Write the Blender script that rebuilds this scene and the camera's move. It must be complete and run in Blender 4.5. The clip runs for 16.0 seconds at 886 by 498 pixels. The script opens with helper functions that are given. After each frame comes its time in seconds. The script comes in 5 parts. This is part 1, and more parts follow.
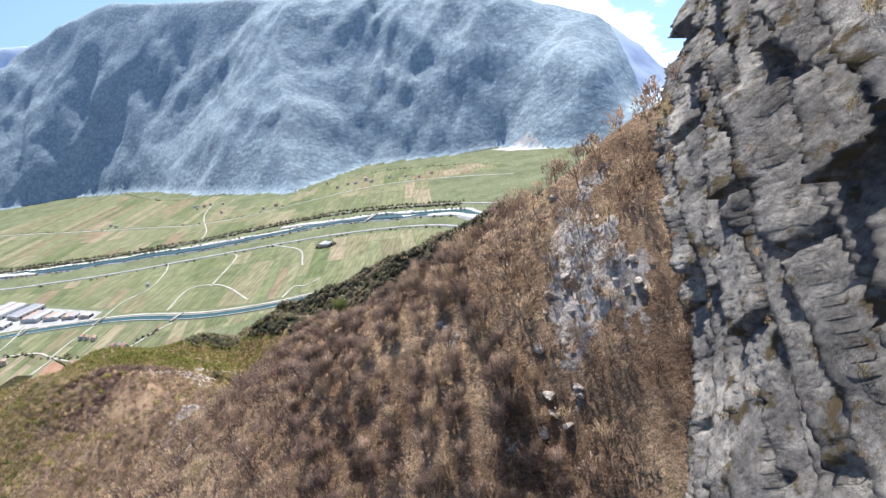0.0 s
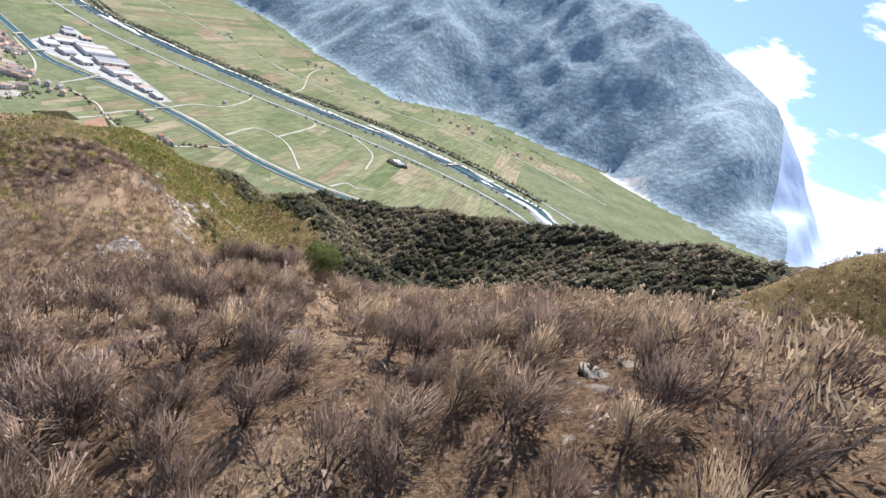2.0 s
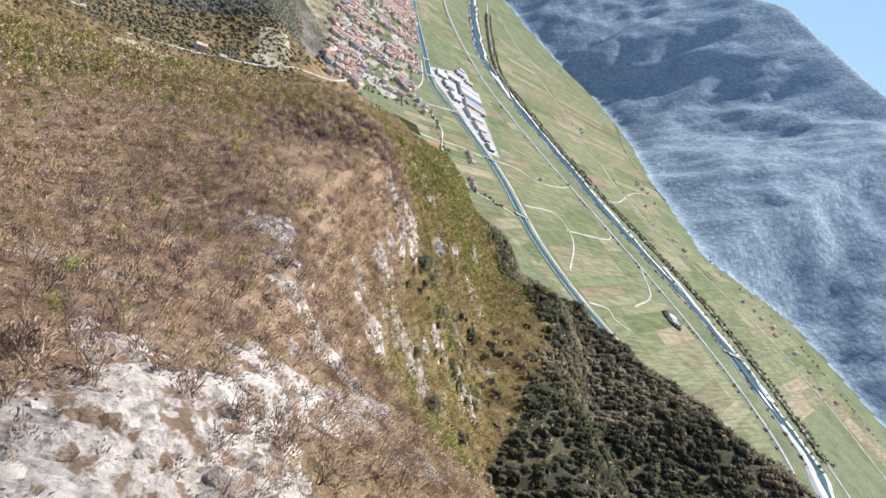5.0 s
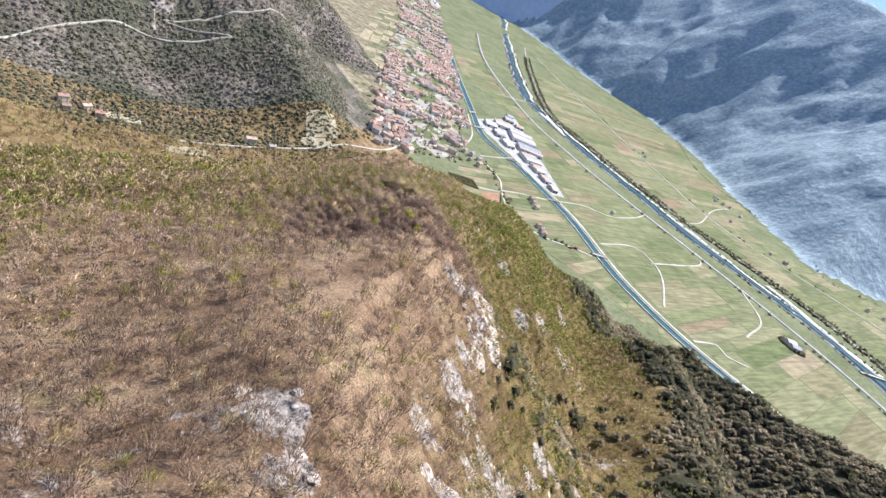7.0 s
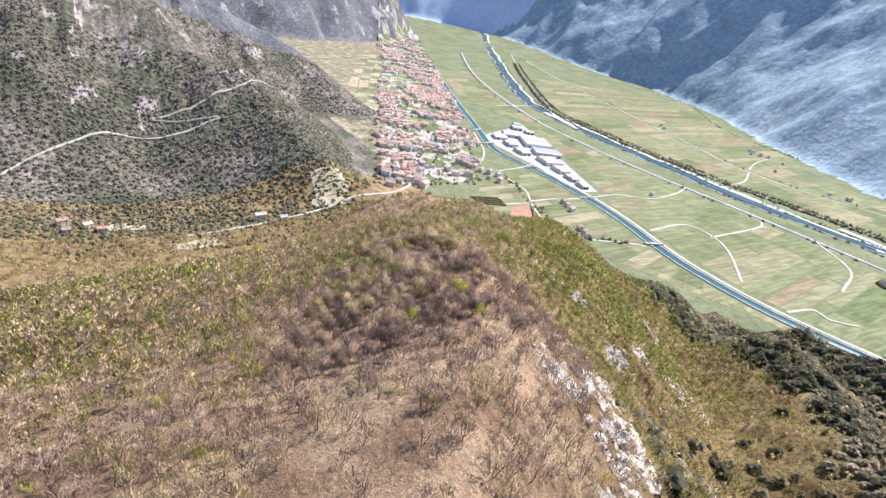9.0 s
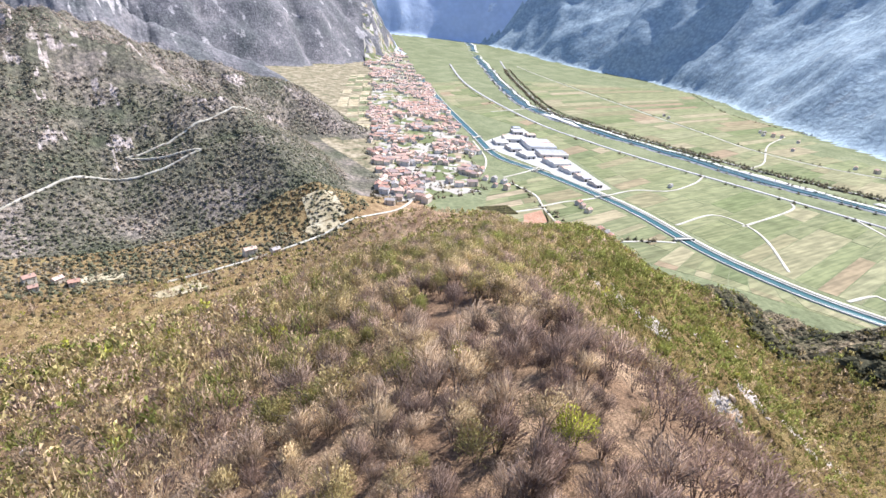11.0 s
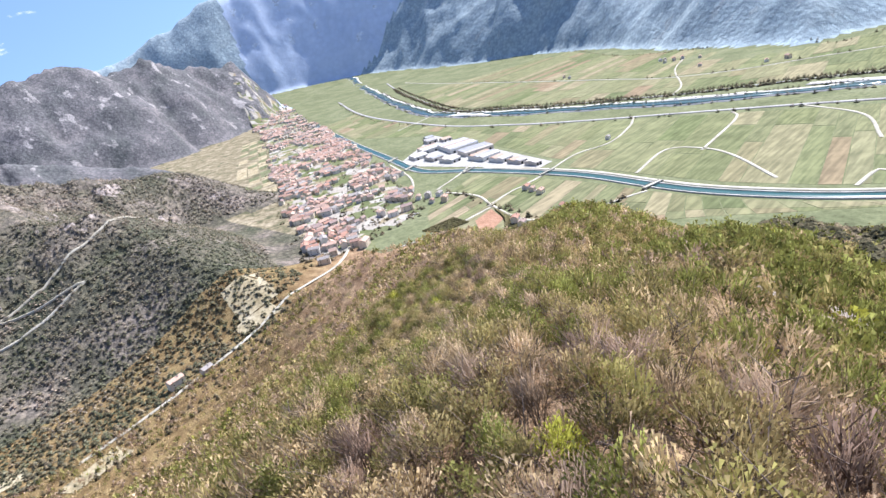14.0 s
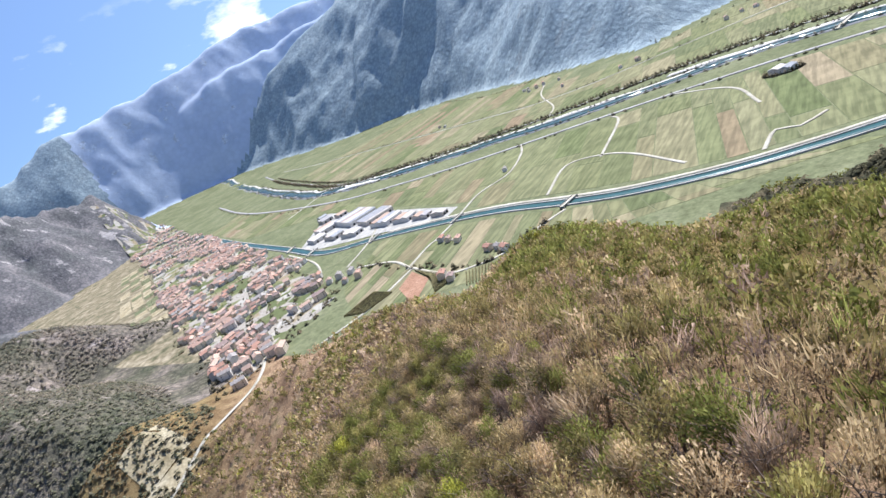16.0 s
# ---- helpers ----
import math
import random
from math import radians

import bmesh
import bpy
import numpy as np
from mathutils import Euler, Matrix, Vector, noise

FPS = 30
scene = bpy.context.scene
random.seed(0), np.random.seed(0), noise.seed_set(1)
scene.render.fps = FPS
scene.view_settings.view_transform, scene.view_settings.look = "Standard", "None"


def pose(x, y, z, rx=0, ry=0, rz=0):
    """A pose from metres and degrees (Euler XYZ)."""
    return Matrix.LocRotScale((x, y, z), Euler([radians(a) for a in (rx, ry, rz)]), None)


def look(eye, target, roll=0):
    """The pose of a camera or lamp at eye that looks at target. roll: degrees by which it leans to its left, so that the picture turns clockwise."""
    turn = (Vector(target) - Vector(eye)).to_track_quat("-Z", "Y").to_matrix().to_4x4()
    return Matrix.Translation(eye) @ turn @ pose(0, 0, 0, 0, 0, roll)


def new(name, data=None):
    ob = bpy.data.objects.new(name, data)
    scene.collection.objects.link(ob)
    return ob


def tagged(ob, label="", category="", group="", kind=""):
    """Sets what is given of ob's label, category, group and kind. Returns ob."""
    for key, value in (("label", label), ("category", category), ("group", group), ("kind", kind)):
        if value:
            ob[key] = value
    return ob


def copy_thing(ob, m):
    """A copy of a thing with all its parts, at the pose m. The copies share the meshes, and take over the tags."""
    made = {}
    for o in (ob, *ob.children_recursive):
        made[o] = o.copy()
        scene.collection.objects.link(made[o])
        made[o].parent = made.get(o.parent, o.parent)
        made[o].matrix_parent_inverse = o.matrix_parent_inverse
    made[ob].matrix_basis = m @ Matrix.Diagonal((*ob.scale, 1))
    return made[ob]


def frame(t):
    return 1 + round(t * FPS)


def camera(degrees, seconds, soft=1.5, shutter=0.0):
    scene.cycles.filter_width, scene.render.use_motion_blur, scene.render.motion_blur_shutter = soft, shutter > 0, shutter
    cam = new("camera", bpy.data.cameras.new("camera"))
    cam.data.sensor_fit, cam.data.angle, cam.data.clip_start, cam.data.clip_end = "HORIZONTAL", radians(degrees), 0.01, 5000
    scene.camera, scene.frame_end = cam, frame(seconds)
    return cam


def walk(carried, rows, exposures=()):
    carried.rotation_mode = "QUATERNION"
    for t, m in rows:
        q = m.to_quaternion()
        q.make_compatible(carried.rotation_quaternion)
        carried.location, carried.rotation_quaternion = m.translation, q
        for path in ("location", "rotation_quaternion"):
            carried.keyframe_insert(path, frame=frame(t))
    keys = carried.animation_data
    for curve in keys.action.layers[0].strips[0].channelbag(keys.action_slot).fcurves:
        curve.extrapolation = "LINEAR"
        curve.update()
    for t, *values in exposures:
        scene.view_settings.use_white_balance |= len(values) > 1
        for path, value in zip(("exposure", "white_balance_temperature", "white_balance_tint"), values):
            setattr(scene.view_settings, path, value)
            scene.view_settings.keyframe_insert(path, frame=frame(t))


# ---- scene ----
# ---- camera and its walk ----
cam = camera(77.0, 16.0, soft=1.5)
PATH = [
    (0.0, 526.07, -688.79, 368.01, 70.21, 10.90, 3.74),
    (0.5, 522.17, -673.58, 363.05, 70.10, 1.49, 8.60),
    (1.0, 518.13, -658.40, 358.04, 69.11, -8.42, 13.92),
    (1.5, 513.79, -643.31, 352.91, 67.21, -14.36, 17.67),
    (2.0, 509.02, -628.41, 347.66, 65.82, -17.66, 20.12),
    (2.5, 503.77, -613.87, 342.30, 64.01, -21.29, 23.62),
    (3.0, 498.04, -599.87, 336.93, 61.50, -24.46, 31.13),
    (3.5, 491.87, -586.61, 331.70, 60.16, -28.31, 42.12),
    (4.0, 485.29, -574.22, 326.71, 59.20, -36.25, 54.94),
    (4.5, 478.24, -562.70, 322.03, 57.94, -35.22, 58.33),
    (5.0, 470.67, -551.97, 317.65, 57.75, -34.33, 61.42),
    (5.2, 467.54, -547.81, 315.95, 57.90, -33.91, 62.65),
    (7.5, 415.98, -517.21, 303.21, 62.96, -18.96, 62.89),
    (8.0, 402.38, -509.88, 298.38, 63.97, -14.46, 61.83),
    (8.5, 388.54, -502.42, 293.29, 64.61, -11.97, 61.29),
    (9.0, 374.52, -494.84, 288.00, 65.34, -9.22, 60.40),
    (11.5, 299.21, -452.78, 256.31, 67.44, -2.20, 57.98),
    (12.0, 283.86, -443.41, 250.59, 67.78, -0.22, 56.84),
    (12.5, 268.52, -433.92, 244.99, 67.83, 0.53, 55.83),
    (13.0, 253.24, -424.29, 239.57, 67.82, 2.95, 53.86),
    (13.5, 238.09, -414.52, 234.37, 68.18, 8.24, 50.52),
    (14.0, 223.14, -404.59, 229.43, 68.55, 13.35, 46.20),
    (14.5, 208.44, -394.53, 224.73, 69.00, 19.09, 42.19),
    (15.0, 193.98, -384.35, 220.22, 68.69, 25.11, 37.94),
    (15.5, 179.71, -374.13, 215.83, 69.41, 25.44, 34.59),
    (16.0, 165.55, -363.91, 211.50, 70.36, 25.01, 31.57),
]
walk(cam, [(r[0], pose(*r[1:])) for r in PATH],
     [(0, 0.80, 6150, 11), (3, 0.66, 6150, 11), (5, 0.68, 6150, 11), (9, 1.02, 6100, 14), (12.5, 1.16, 6100, 14), (14, 1.00, 6100, 14), (16, 0.74, 6100, 12)])

# ---- world, sun, exposure ----
SUN_AZ, SUN_EL = 99.0, 53.0     # degrees: bearing from +x towards +y, height
world = bpy.data.worlds.new("sky")
scene.world = world
world.use_nodes = True
wn, wl = world.node_tree.nodes, world.node_tree.links
wn.clear()
w_out = wn.new("ShaderNodeOutputWorld")
w_bg = wn.new("ShaderNodeBackground")
w_sky = wn.new("ShaderNodeTexSky")
w_sky.sky_type, w_sky.sun_disc = "NISHITA", False
w_sky.sun_elevation, w_sky.sun_rotation = radians(SUN_EL), radians(90 - SUN_AZ)
w_sky.altitude, w_sky.air_density, w_sky.dust_density, w_sky.ozone_density = 500, 1.0, 0.35, 2.4
w_bg.inputs["Strength"].default_value = 0.12
w_tc = wn.new("ShaderNodeTexCoord")
w_up = wn.new("ShaderNodeVectorMath")
w_up.operation = "ADD"
w_up.inputs[1].default_value = (0, 0, 0.26)
wl.new(w_tc.outputs["Generated"], w_up.inputs[0])
w_nrm = wn.new("ShaderNodeVectorMath")
w_nrm.operation = "NORMALIZE"
wl.new(w_up.outputs[0], w_nrm.inputs[0])
wl.new(w_nrm.outputs[0], w_sky.inputs["Vector"])
# fair-weather clouds, low over the mountains
w_map = wn.new("ShaderNodeMapping")
w_map.inputs["Scale"].default_value = (1.0, 1.0, 2.6)
wl.new(w_tc.outputs["Generated"], w_map.inputs["Vector"])
w_noise = wn.new("ShaderNodeTexNoise")
w_noise.inputs["Scale"].default_value, w_noise.inputs["Detail"].default_value = 5.5, 9
w_noise.inputs["Roughness"].default_value = 0.58
wl.new(w_map.outputs[0], w_noise.inputs["Vector"])
w_ramp = wn.new("ShaderNodeValToRGB")
w_ramp.color_ramp.elements[0].position, w_ramp.color_ramp.elements[1].position = 0.515, 0.585
w_sep = wn.new("ShaderNodeSeparateXYZ")
wl.new(w_tc.outputs["Generated"], w_sep.inputs[0])
w_side = wn.new("ShaderNodeMath")
w_side.operation = "MULTIPLY_ADD"
w_side.inputs[1].default_value = 0.10
wl.new(w_sep.outputs["X"], w_side.inputs[0])
wl.new(w_noise.outputs["Fac"], w_side.inputs[2])
wl.new(w_side.outputs[0], w_ramp.inputs[0])
w_band = wn.new("ShaderNodeMapRange")
for k, v in (("From Min", 0.27), ("From Max", 0.12), ("To Min", 0.0), ("To Max", 1.0)):
    w_band.inputs[k].default_value = v
wl.new(w_sep.outputs["Z"], w_band.inputs["Value"])
w_mul = wn.new("ShaderNodeMath")
w_mul.operation = "MULTIPLY"
wl.new(w_ramp.outputs["Color"], w_mul.inputs[0])
wl.new(w_band.outputs[0], w_mul.inputs[1])
w_mix = wn.new("ShaderNodeMixRGB")
w_mix.inputs["Color2"].default_value = (9.0, 9.0, 9.2, 1)
wl.new(w_mul.outputs[0], w_mix.inputs["Fac"])
wl.new(w_sky.outputs[0], w_mix.inputs["Color1"])
wl.new(w_mix.outputs[0], w_bg.inputs["Color"])
wl.new(w_bg.outputs[0], w_out.inputs[0])

sun_dir = Vector((math.cos(radians(SUN_EL)) * math.cos(radians(SUN_AZ)),
                  math.cos(radians(SUN_EL)) * math.sin(radians(SUN_AZ)), math.sin(radians(SUN_EL))))
sun = new("sun", bpy.data.lights.new("sun", "SUN"))
sun.data.energy, sun.data.angle, sun.data.color = 5.0, radians(0.6), (1.0, 0.96, 0.91)
sun.matrix_world = look(sun_dir * 2500, (0, 0, 0))


# ---- materials ----
def mat_base(name, rough=0.9):
    m = bpy.data.materials.new(name)
    m.use_nodes = True
    b = m.node_tree.nodes["Principled BSDF"]
    b.inputs["Roughness"].default_value = rough
    b.inputs["Specular IOR Level"].default_value = 0.06
    return m, m.node_tree.nodes, m.node_tree.links, b


def noise_node(nt, scale, detail=6, rough=0.6, coord=None, stretch=None):
    nodes, links = nt.nodes, nt.links
    if coord is None:
        g = nodes.new("ShaderNodeNewGeometry")
        coord = g.outputs["Position"]
    if stretch:
        mp = nodes.new("ShaderNodeMapping")
        mp.inputs["Scale"].default_value = stretch
        links.new(coord, mp.inputs["Vector"])
        coord = mp.outputs[0]
    n = nodes.new("ShaderNodeTexNoise")
    n.inputs["Scale"].default_value, n.inputs["Detail"].default_value, n.inputs["Roughness"].default_value = scale, detail, rough
    links.new(coord, n.inputs["Vector"])
    return n.outputs["Fac"]


def ramp(nt, fac, stops):
    r = nt.nodes.new("ShaderNodeValToRGB")
    e = r.color_ramp.elements
    while len(e) < len(stops):
        e.new(0.5)
    for k, (p, c) in zip(e, stops):
        k.position, k.color = p, (*c, 1)
    nt.links.new(fac, r.inputs[0])
    return r.outputs["Color"]


def mixc(nt, fac, a, b, mode="MIX"):
    m = nt.nodes.new("ShaderNodeMixRGB")
    m.blend_type = mode
    for sock, v in ((m.inputs["Fac"], fac), (m.inputs["Color1"], a), (m.inputs["Color2"], b)):
        if isinstance(v, (int, float)):
            sock.default_value = v
        elif isinstance(v, tuple):
            sock.default_value = (*v, 1)
        else:
            nt.links.new(v, sock)
    return m.outputs[0]


def bump(nt, fac, bsdf, strength=0.5, dist=0.3):
    b = nt.nodes.new("ShaderNodeBump")
    b.inputs["Strength"].default_value, b.inputs["Distance"].default_value = strength, dist
    nt.links.new(fac, b.inputs["Height"])
    nt.links.new(b.outputs[0], bsdf.inputs["Normal"])


def speckled(name, dark, mid, light, s_big, s_small, rough=0.95, bump_d=0.0, bump_s=None, fine_mix=0.75):
    m, nodes, links, b = mat_base(name, rough)
    nt = m.node_tree
    big = ramp(nt, noise_node(nt, s_big, 5), [(0.35, dark), (0.5, mid), (0.68, light)])
    fine = ramp(nt, noise_node(nt, s_small, 6, 0.7), [(0.3, (0.45, 0.45, 0.45)), (0.7, (1.3, 1.3, 1.3))])
    links.new(mixc(nt, fine_mix, big, fine, "MULTIPLY"), b.inputs["Base Color"])
    if bump_d:
        bump(nt, noise_node(nt, bump_s or s_small, 6, 0.65), b, 0.6, bump_d)
    return m


def per_object(name, cols, rough=0.85, s=0.5):
    """Colour picked for each object, with fine staining."""
    m, nodes, links, b = mat_base(name, rough)
    nt = m.node_tree
    oi = nodes.new("ShaderNodeObjectInfo")
    n = len(cols)
    col = ramp(nt, oi.outputs["Random"], [(i / n, c) for i, c in enumerate(cols)])
    nt.nodes[-1].color_ramp.interpolation = "CONSTANT"
    st = ramp(nt, noise_node(nt, s, 6, 0.7), [(0.3, (0.6, 0.6, 0.6)), (0.7, (1.15, 1.15, 1.15))])
    links.new(mixc(nt, 0.8, col, st, "MULTIPLY"), b.inputs["Base Color"])
    return m


def per_island(name, cols, rough=0.9, s=0.25, trans=0.0):
    m, nodes, links, b = mat_base(name, rough)
    nt = m.node_tree
    g = nodes.new("ShaderNodeNewGeometry")
    n = len(cols)
    col = ramp(nt, g.outputs["Random Per Island"], [(i / max(1, n - 1), c) for i, c in enumerate(cols)])
    st = ramp(nt, noise_node(nt, s, 4, 0.6), [(0.3, (0.65, 0.65, 0.65)), (0.7, (1.25, 1.25, 1.25))])
    links.new(mixc(nt, 0.8, col, st, "MULTIPLY"), b.inputs["Base Color"])
    return m


M_MEADOW = speckled("spring meadow", (0.135, 0.15, 0.08), (0.17, 0.185, 0.10), (0.21, 0.22, 0.13), 0.012, 0.15)

def slope_wood(name, dark, mid, light, stone, patch, crown, bump_d, bare=0.0, fine=0.85):
    """A wooded mountain side: patches of different wood, single crowns, and bare rock where it is steep and on ribs."""
    m, nodes, links, b = mat_base(name, 0.95)
    nt = m.node_tree
    col = ramp(nt, noise_node(nt, patch, 7, 0.62), [(0.34, dark), (0.52, mid), (0.70, light)])
    vor = nodes.new("ShaderNodeTexVoronoi")
    vor.inputs["Scale"].default_value = crown
    g = nodes.new("ShaderNodeNewGeometry")
    links.new(g.outputs["Position"], vor.inputs["Vector"])
    sep = nodes.new("ShaderNodeSeparateColor")
    links.new(vor.outputs["Color"], sep.inputs[0])
    tree = ramp(nt, sep.outputs[0], [(0.0, (0.62, 0.64, 0.66)), (1.0, (1.36, 1.33, 1.30))])
    # shade between crowns painted in, darker towards each cell's edge
    crown_shade = ramp(nt, vor.outputs["Distance"], [(0.25, (1.05, 1.05, 1.05)), (0.75, (0.55, 0.57, 0.60))])
    col = mixc(nt, fine * 0.9, mixc(nt, fine, col, tree, "MULTIPLY"), crown_shade, "MULTIPLY")
    a = nodes.new("ShaderNodeAttribute")
    a.attribute_name = "rock"
    add = nodes.new("ShaderNodeMath")
    add.operation = "MULTIPLY_ADD"
    add.inputs[1].default_value = 0.8
    links.new(a.outputs["Fac"], add.inputs[0])
    links.new(noise_node(nt, patch * 2.5, 9, 0.72), add.inputs[2])
    edge = ramp(nt, add.outputs[0], [(0.0, (0, 0, 0)), (0.90 - bare, (0, 0, 0)), (0.98 - bare, (1, 1, 1))])
    rock = mixc(nt, 0.9, stone, ramp(nt, noise_node(nt, patch * 12, 8, 0.75), [(0.32, (0.45, 0.44, 0.44)), (0.66, (1.4, 1.38, 1.34))]), "MULTIPLY")
    links.new(mixc(nt, edge, col, rock), b.inputs["Base Color"])
    bump(nt, noise_node(nt, crown * 0.8, 6, 0.65), b, 0.9, bump_d)
    return m


M_WOOD_FAR = slope_wood("wooded mountain side", (0.092, 0.098, 0.064), (0.165, 0.147, 0.112), (0.30, 0.25, 0.215), (0.38, 0.33, 0.305), 0.011, 0.16, 5.0, 0.07)
# far wood and rock: aerial haze is mixed into these base colours
M_BLUE = slope_wood("distant wooded mountain in haze blue", (0.285, 0.36, 0.405), (0.33, 0.405, 0.44), (0.375, 0.445, 0.47), (0.34, 0.40, 0.43), 0.0055, 0.06, 6.0, -0.25, 0.42)
# paler still: haze tone nearly replaces the land's own colour
M_PALE = slope_wood("remote land in pale haze colour", (0.42, 0.50, 0.64), (0.47, 0.55, 0.68), (0.52, 0.60, 0.72), (0.55, 0.62, 0.72), 0.004, 0.03, 3.0, -0.4, 0.12)
M_STONY = slope_wood("far rocky mountain side", (0.115, 0.12, 0.12), (0.165, 0.16, 0.165), (0.23, 0.215, 0.215), (0.36, 0.345, 0.345), 0.010, 0.12, 5.0, 0.0, 0.6)
M_DRY = speckled("dry terraced slopes and olive groves", (0.12, 0.12, 0.07), (0.235, 0.20, 0.13), (0.36, 0.31, 0.22), 0.03, 0.12, bump_d=1.0)
M_CONIFER = speckled("dark evergreen undergrowth", (0.05, 0.05, 0.03), (0.085, 0.078, 0.048), (0.14, 0.118, 0.072), 0.05, 0.5, bump_d=1.0)


def hill_material():
    """Leaf litter and dry grass, with bare limestone where the ground is rocky."""
    m, nodes, links, b = mat_base("hillside: litter, grass and limestone", 0.95)
    nt = m.node_tree
    lit = ramp(nt, noise_node(nt, 0.07, 6), [(0.3, (0.16, 0.105, 0.07)), (0.45, (0.265, 0.178, 0.115)), (0.58, (0.39, 0.28, 0.185)), (0.72, (0.25, 0.205, 0.108))])
    fine = ramp(nt, noise_node(nt, 1.6, 7, 0.75), [(0.3, (0.35, 0.35, 0.35)), (0.58, (1.1, 1.08, 1.05)), (0.7, (2.1, 2.05, 2.0))])
    lit = mixc(nt, 0.85, lit, fine, "MULTIPLY")
    tiny = ramp(nt, noise_node(nt, 5.0, 5, 0.8), [(0.36, (0.40, 0.38, 0.36)), (0.5, (1.0, 0.98, 0.95)), (0.66, (1.9, 1.85, 1.75))])
    lit = mixc(nt, 0.8, lit, tiny, "MULTIPLY")
    gr = nodes.new("ShaderNodeAttribute")
    gr.attribute_name = "grass"
    lit = mixc(nt, gr.outputs["Fac"], lit, mixc(nt, 1.0, lit, (0.62, 0.66, 0.46), "MULTIPLY"))
    stone = ramp(nt, noise_node(nt, 0.8, 9, 0.8), [(0.32, (0.07, 0.06, 0.05)), (0.44, (0.33, 0.285, 0.245)), (0.6, (0.62, 0.545, 0.475))])
    vor = nodes.new("ShaderNodeTexVoronoi")
    vor.feature = "DISTANCE_TO_EDGE"
    vor.inputs["Scale"].default_value = 0.33
    warp = nodes.new("ShaderNodeNewGeometry")
    shift = mixc(nt, 0.04, warp.outputs["Position"], ramp(nt, noise_node(nt, 0.6, 4), [(0.0, (0, 0, 0)), (1.0, (40, 40, 40))]), "ADD")
    links.new(shift, vor.inputs["Vector"])
    crack = ramp(nt, vor.outputs["Distance"], [(0.0, (0.22, 0.20, 0.18)), (0.10, (0.85, 0.84, 0.82)), (0.3, (1.05, 1.05, 1.05))])
    stone = mixc(nt, 0.55, stone, crack, "MULTIPLY")
    a = nodes.new("ShaderNodeAttribute")
    a.attribute_name = "rock"
    add = nodes.new("ShaderNodeMath")
    add.operation = "ADD"
    links.new(a.outputs["Fac"], add.inputs[0])
    links.new(noise_node(nt, 0.35, 8, 0.75), add.inputs[1])
    edge = ramp(nt, add.outputs[0], [(0.0, (0, 0, 0)), (0.95, (0, 0, 0)), (1.0, (1, 1, 1))])
    links.new(mixc(nt, edge, lit, stone), b.inputs["Base Color"])
    bump(nt, noise_node(nt, 0.7, 9, 0.75), b, 1.0, 0.9)
    return m


M_HILL = hill_material()


# ---- smooth noise on the plan ----
def lattice(ix, iy, seed):
    h = (ix * 374761393 + iy * 668265263 + seed * 974711 + 12345) & 0x7FFFFFFF
    h = ((h ^ (h >> 13)) * 1274126177) & 0x7FFFFFFF
    return ((h ^ (h >> 16)) & 0xFFFF) / 65535.0


def vnoise(x, y, seed):
    ix, iy = np.floor(x).astype(np.int64), np.floor(y).astype(np.int64)
    fx, fy = x - ix, y - iy
    fx, fy = fx * fx * (3 - 2 * fx), fy * fy * (3 - 2 * fy)
    a, b = lattice(ix, iy, seed), lattice(ix + 1, iy, seed)
    c, d = lattice(ix, iy + 1, seed), lattice(ix + 1, iy + 1, seed)
    return (a + (b - a) * fx) * (1 - fy) + (c + (d - c) * fx) * fy


def fbm(x, y, size, octaves, seed, ridged=False):
    s, amp, tot = 0.0, 1.0, 0.0
    for o in range(octaves):
        n = vnoise(x / size + 17.3 * o, y / size - 9.1 * o, seed + o)
        s = s + amp * ((1 - np.abs(2 * n - 1)) if ridged else n)
        tot, amp, size = tot + amp, amp * 0.5, size * 0.5
    return s / tot - 0.5


# ---- the lie of the land ----
def ridge(X, Y, pts, left, right, rnd=8.0):
    """Height of a ridge along pts (x, y, z), falling off with the slopes left and right of its way."""
    best = np.full(X.shape, 1e12)
    out = np.zeros(X.shape)
    for (x0, y0, z0), (x1, y1, z1) in zip(pts, pts[1:]):
        dx, dy = x1 - x0, y1 - y0
        L2 = dx * dx + dy * dy
        t = np.clip(((X - x0) * dx + (Y - y0) * dy) / L2, 0, 1)
        px, py = x0 + t * dx, y0 + t * dy
        d2 = (X - px) ** 2 + (Y - py) ** 2
        side = dx * (Y - y0) - dy * (X - x0)
        slope = np.where(side > 0, left, right)
        d = np.sqrt(d2 + rnd * rnd) - rnd
        h = z0 + t * (z1 - z0) - slope * d
        near = d2 < best
        best = np.where(near, d2, best)
        out = np.where(near, h, out)
    return out


def smax(a, b, k):
    m = np.maximum(a, b)
    return m + k * np.log1p(np.exp(-np.abs(a - b) / k))


CREST = [(640, -640, 470), (585, -612, 395), (552, -606, 358), (527, -606, 343), (503, -607, 329), (480, -605, 316), (450, -602, 295), (380, -610, 240), (250, -640, 165), (60, -680, 90)]
SPUR = [(503, -607, 326), (489, -591, 323), (478, -577, 316.5), (468, -566, 307), (455, -552, 290), (441, -539, 271), (389, -499, 249), (345, -475, 243), (308, -436, 236), (280, -421, 231), (250, -411, 222), (228, -397, 214), (203, -378, 206),
        (150, -330, 178), (60, -250, 145), (-30, -190, 112), (-109, -156, 86), (-204, -172, 58), (-300, -170, 14)]
LOWER = [(760, -300, 330), (600, -170, 240), (477, -105, 188), (400, -90, 160), (266, -43, 108), (200, -20, 84), (156, 6, 57), (71, 97, 5)]
SHOULDER = [(527, -607, 340), (532, -570, 328), (546, -530, 316), (566, -480, 288), (590, -420, 250)]
BUTTRESS = [(780, -500, 425), (670, -452, 372), (606, -436, 326)]
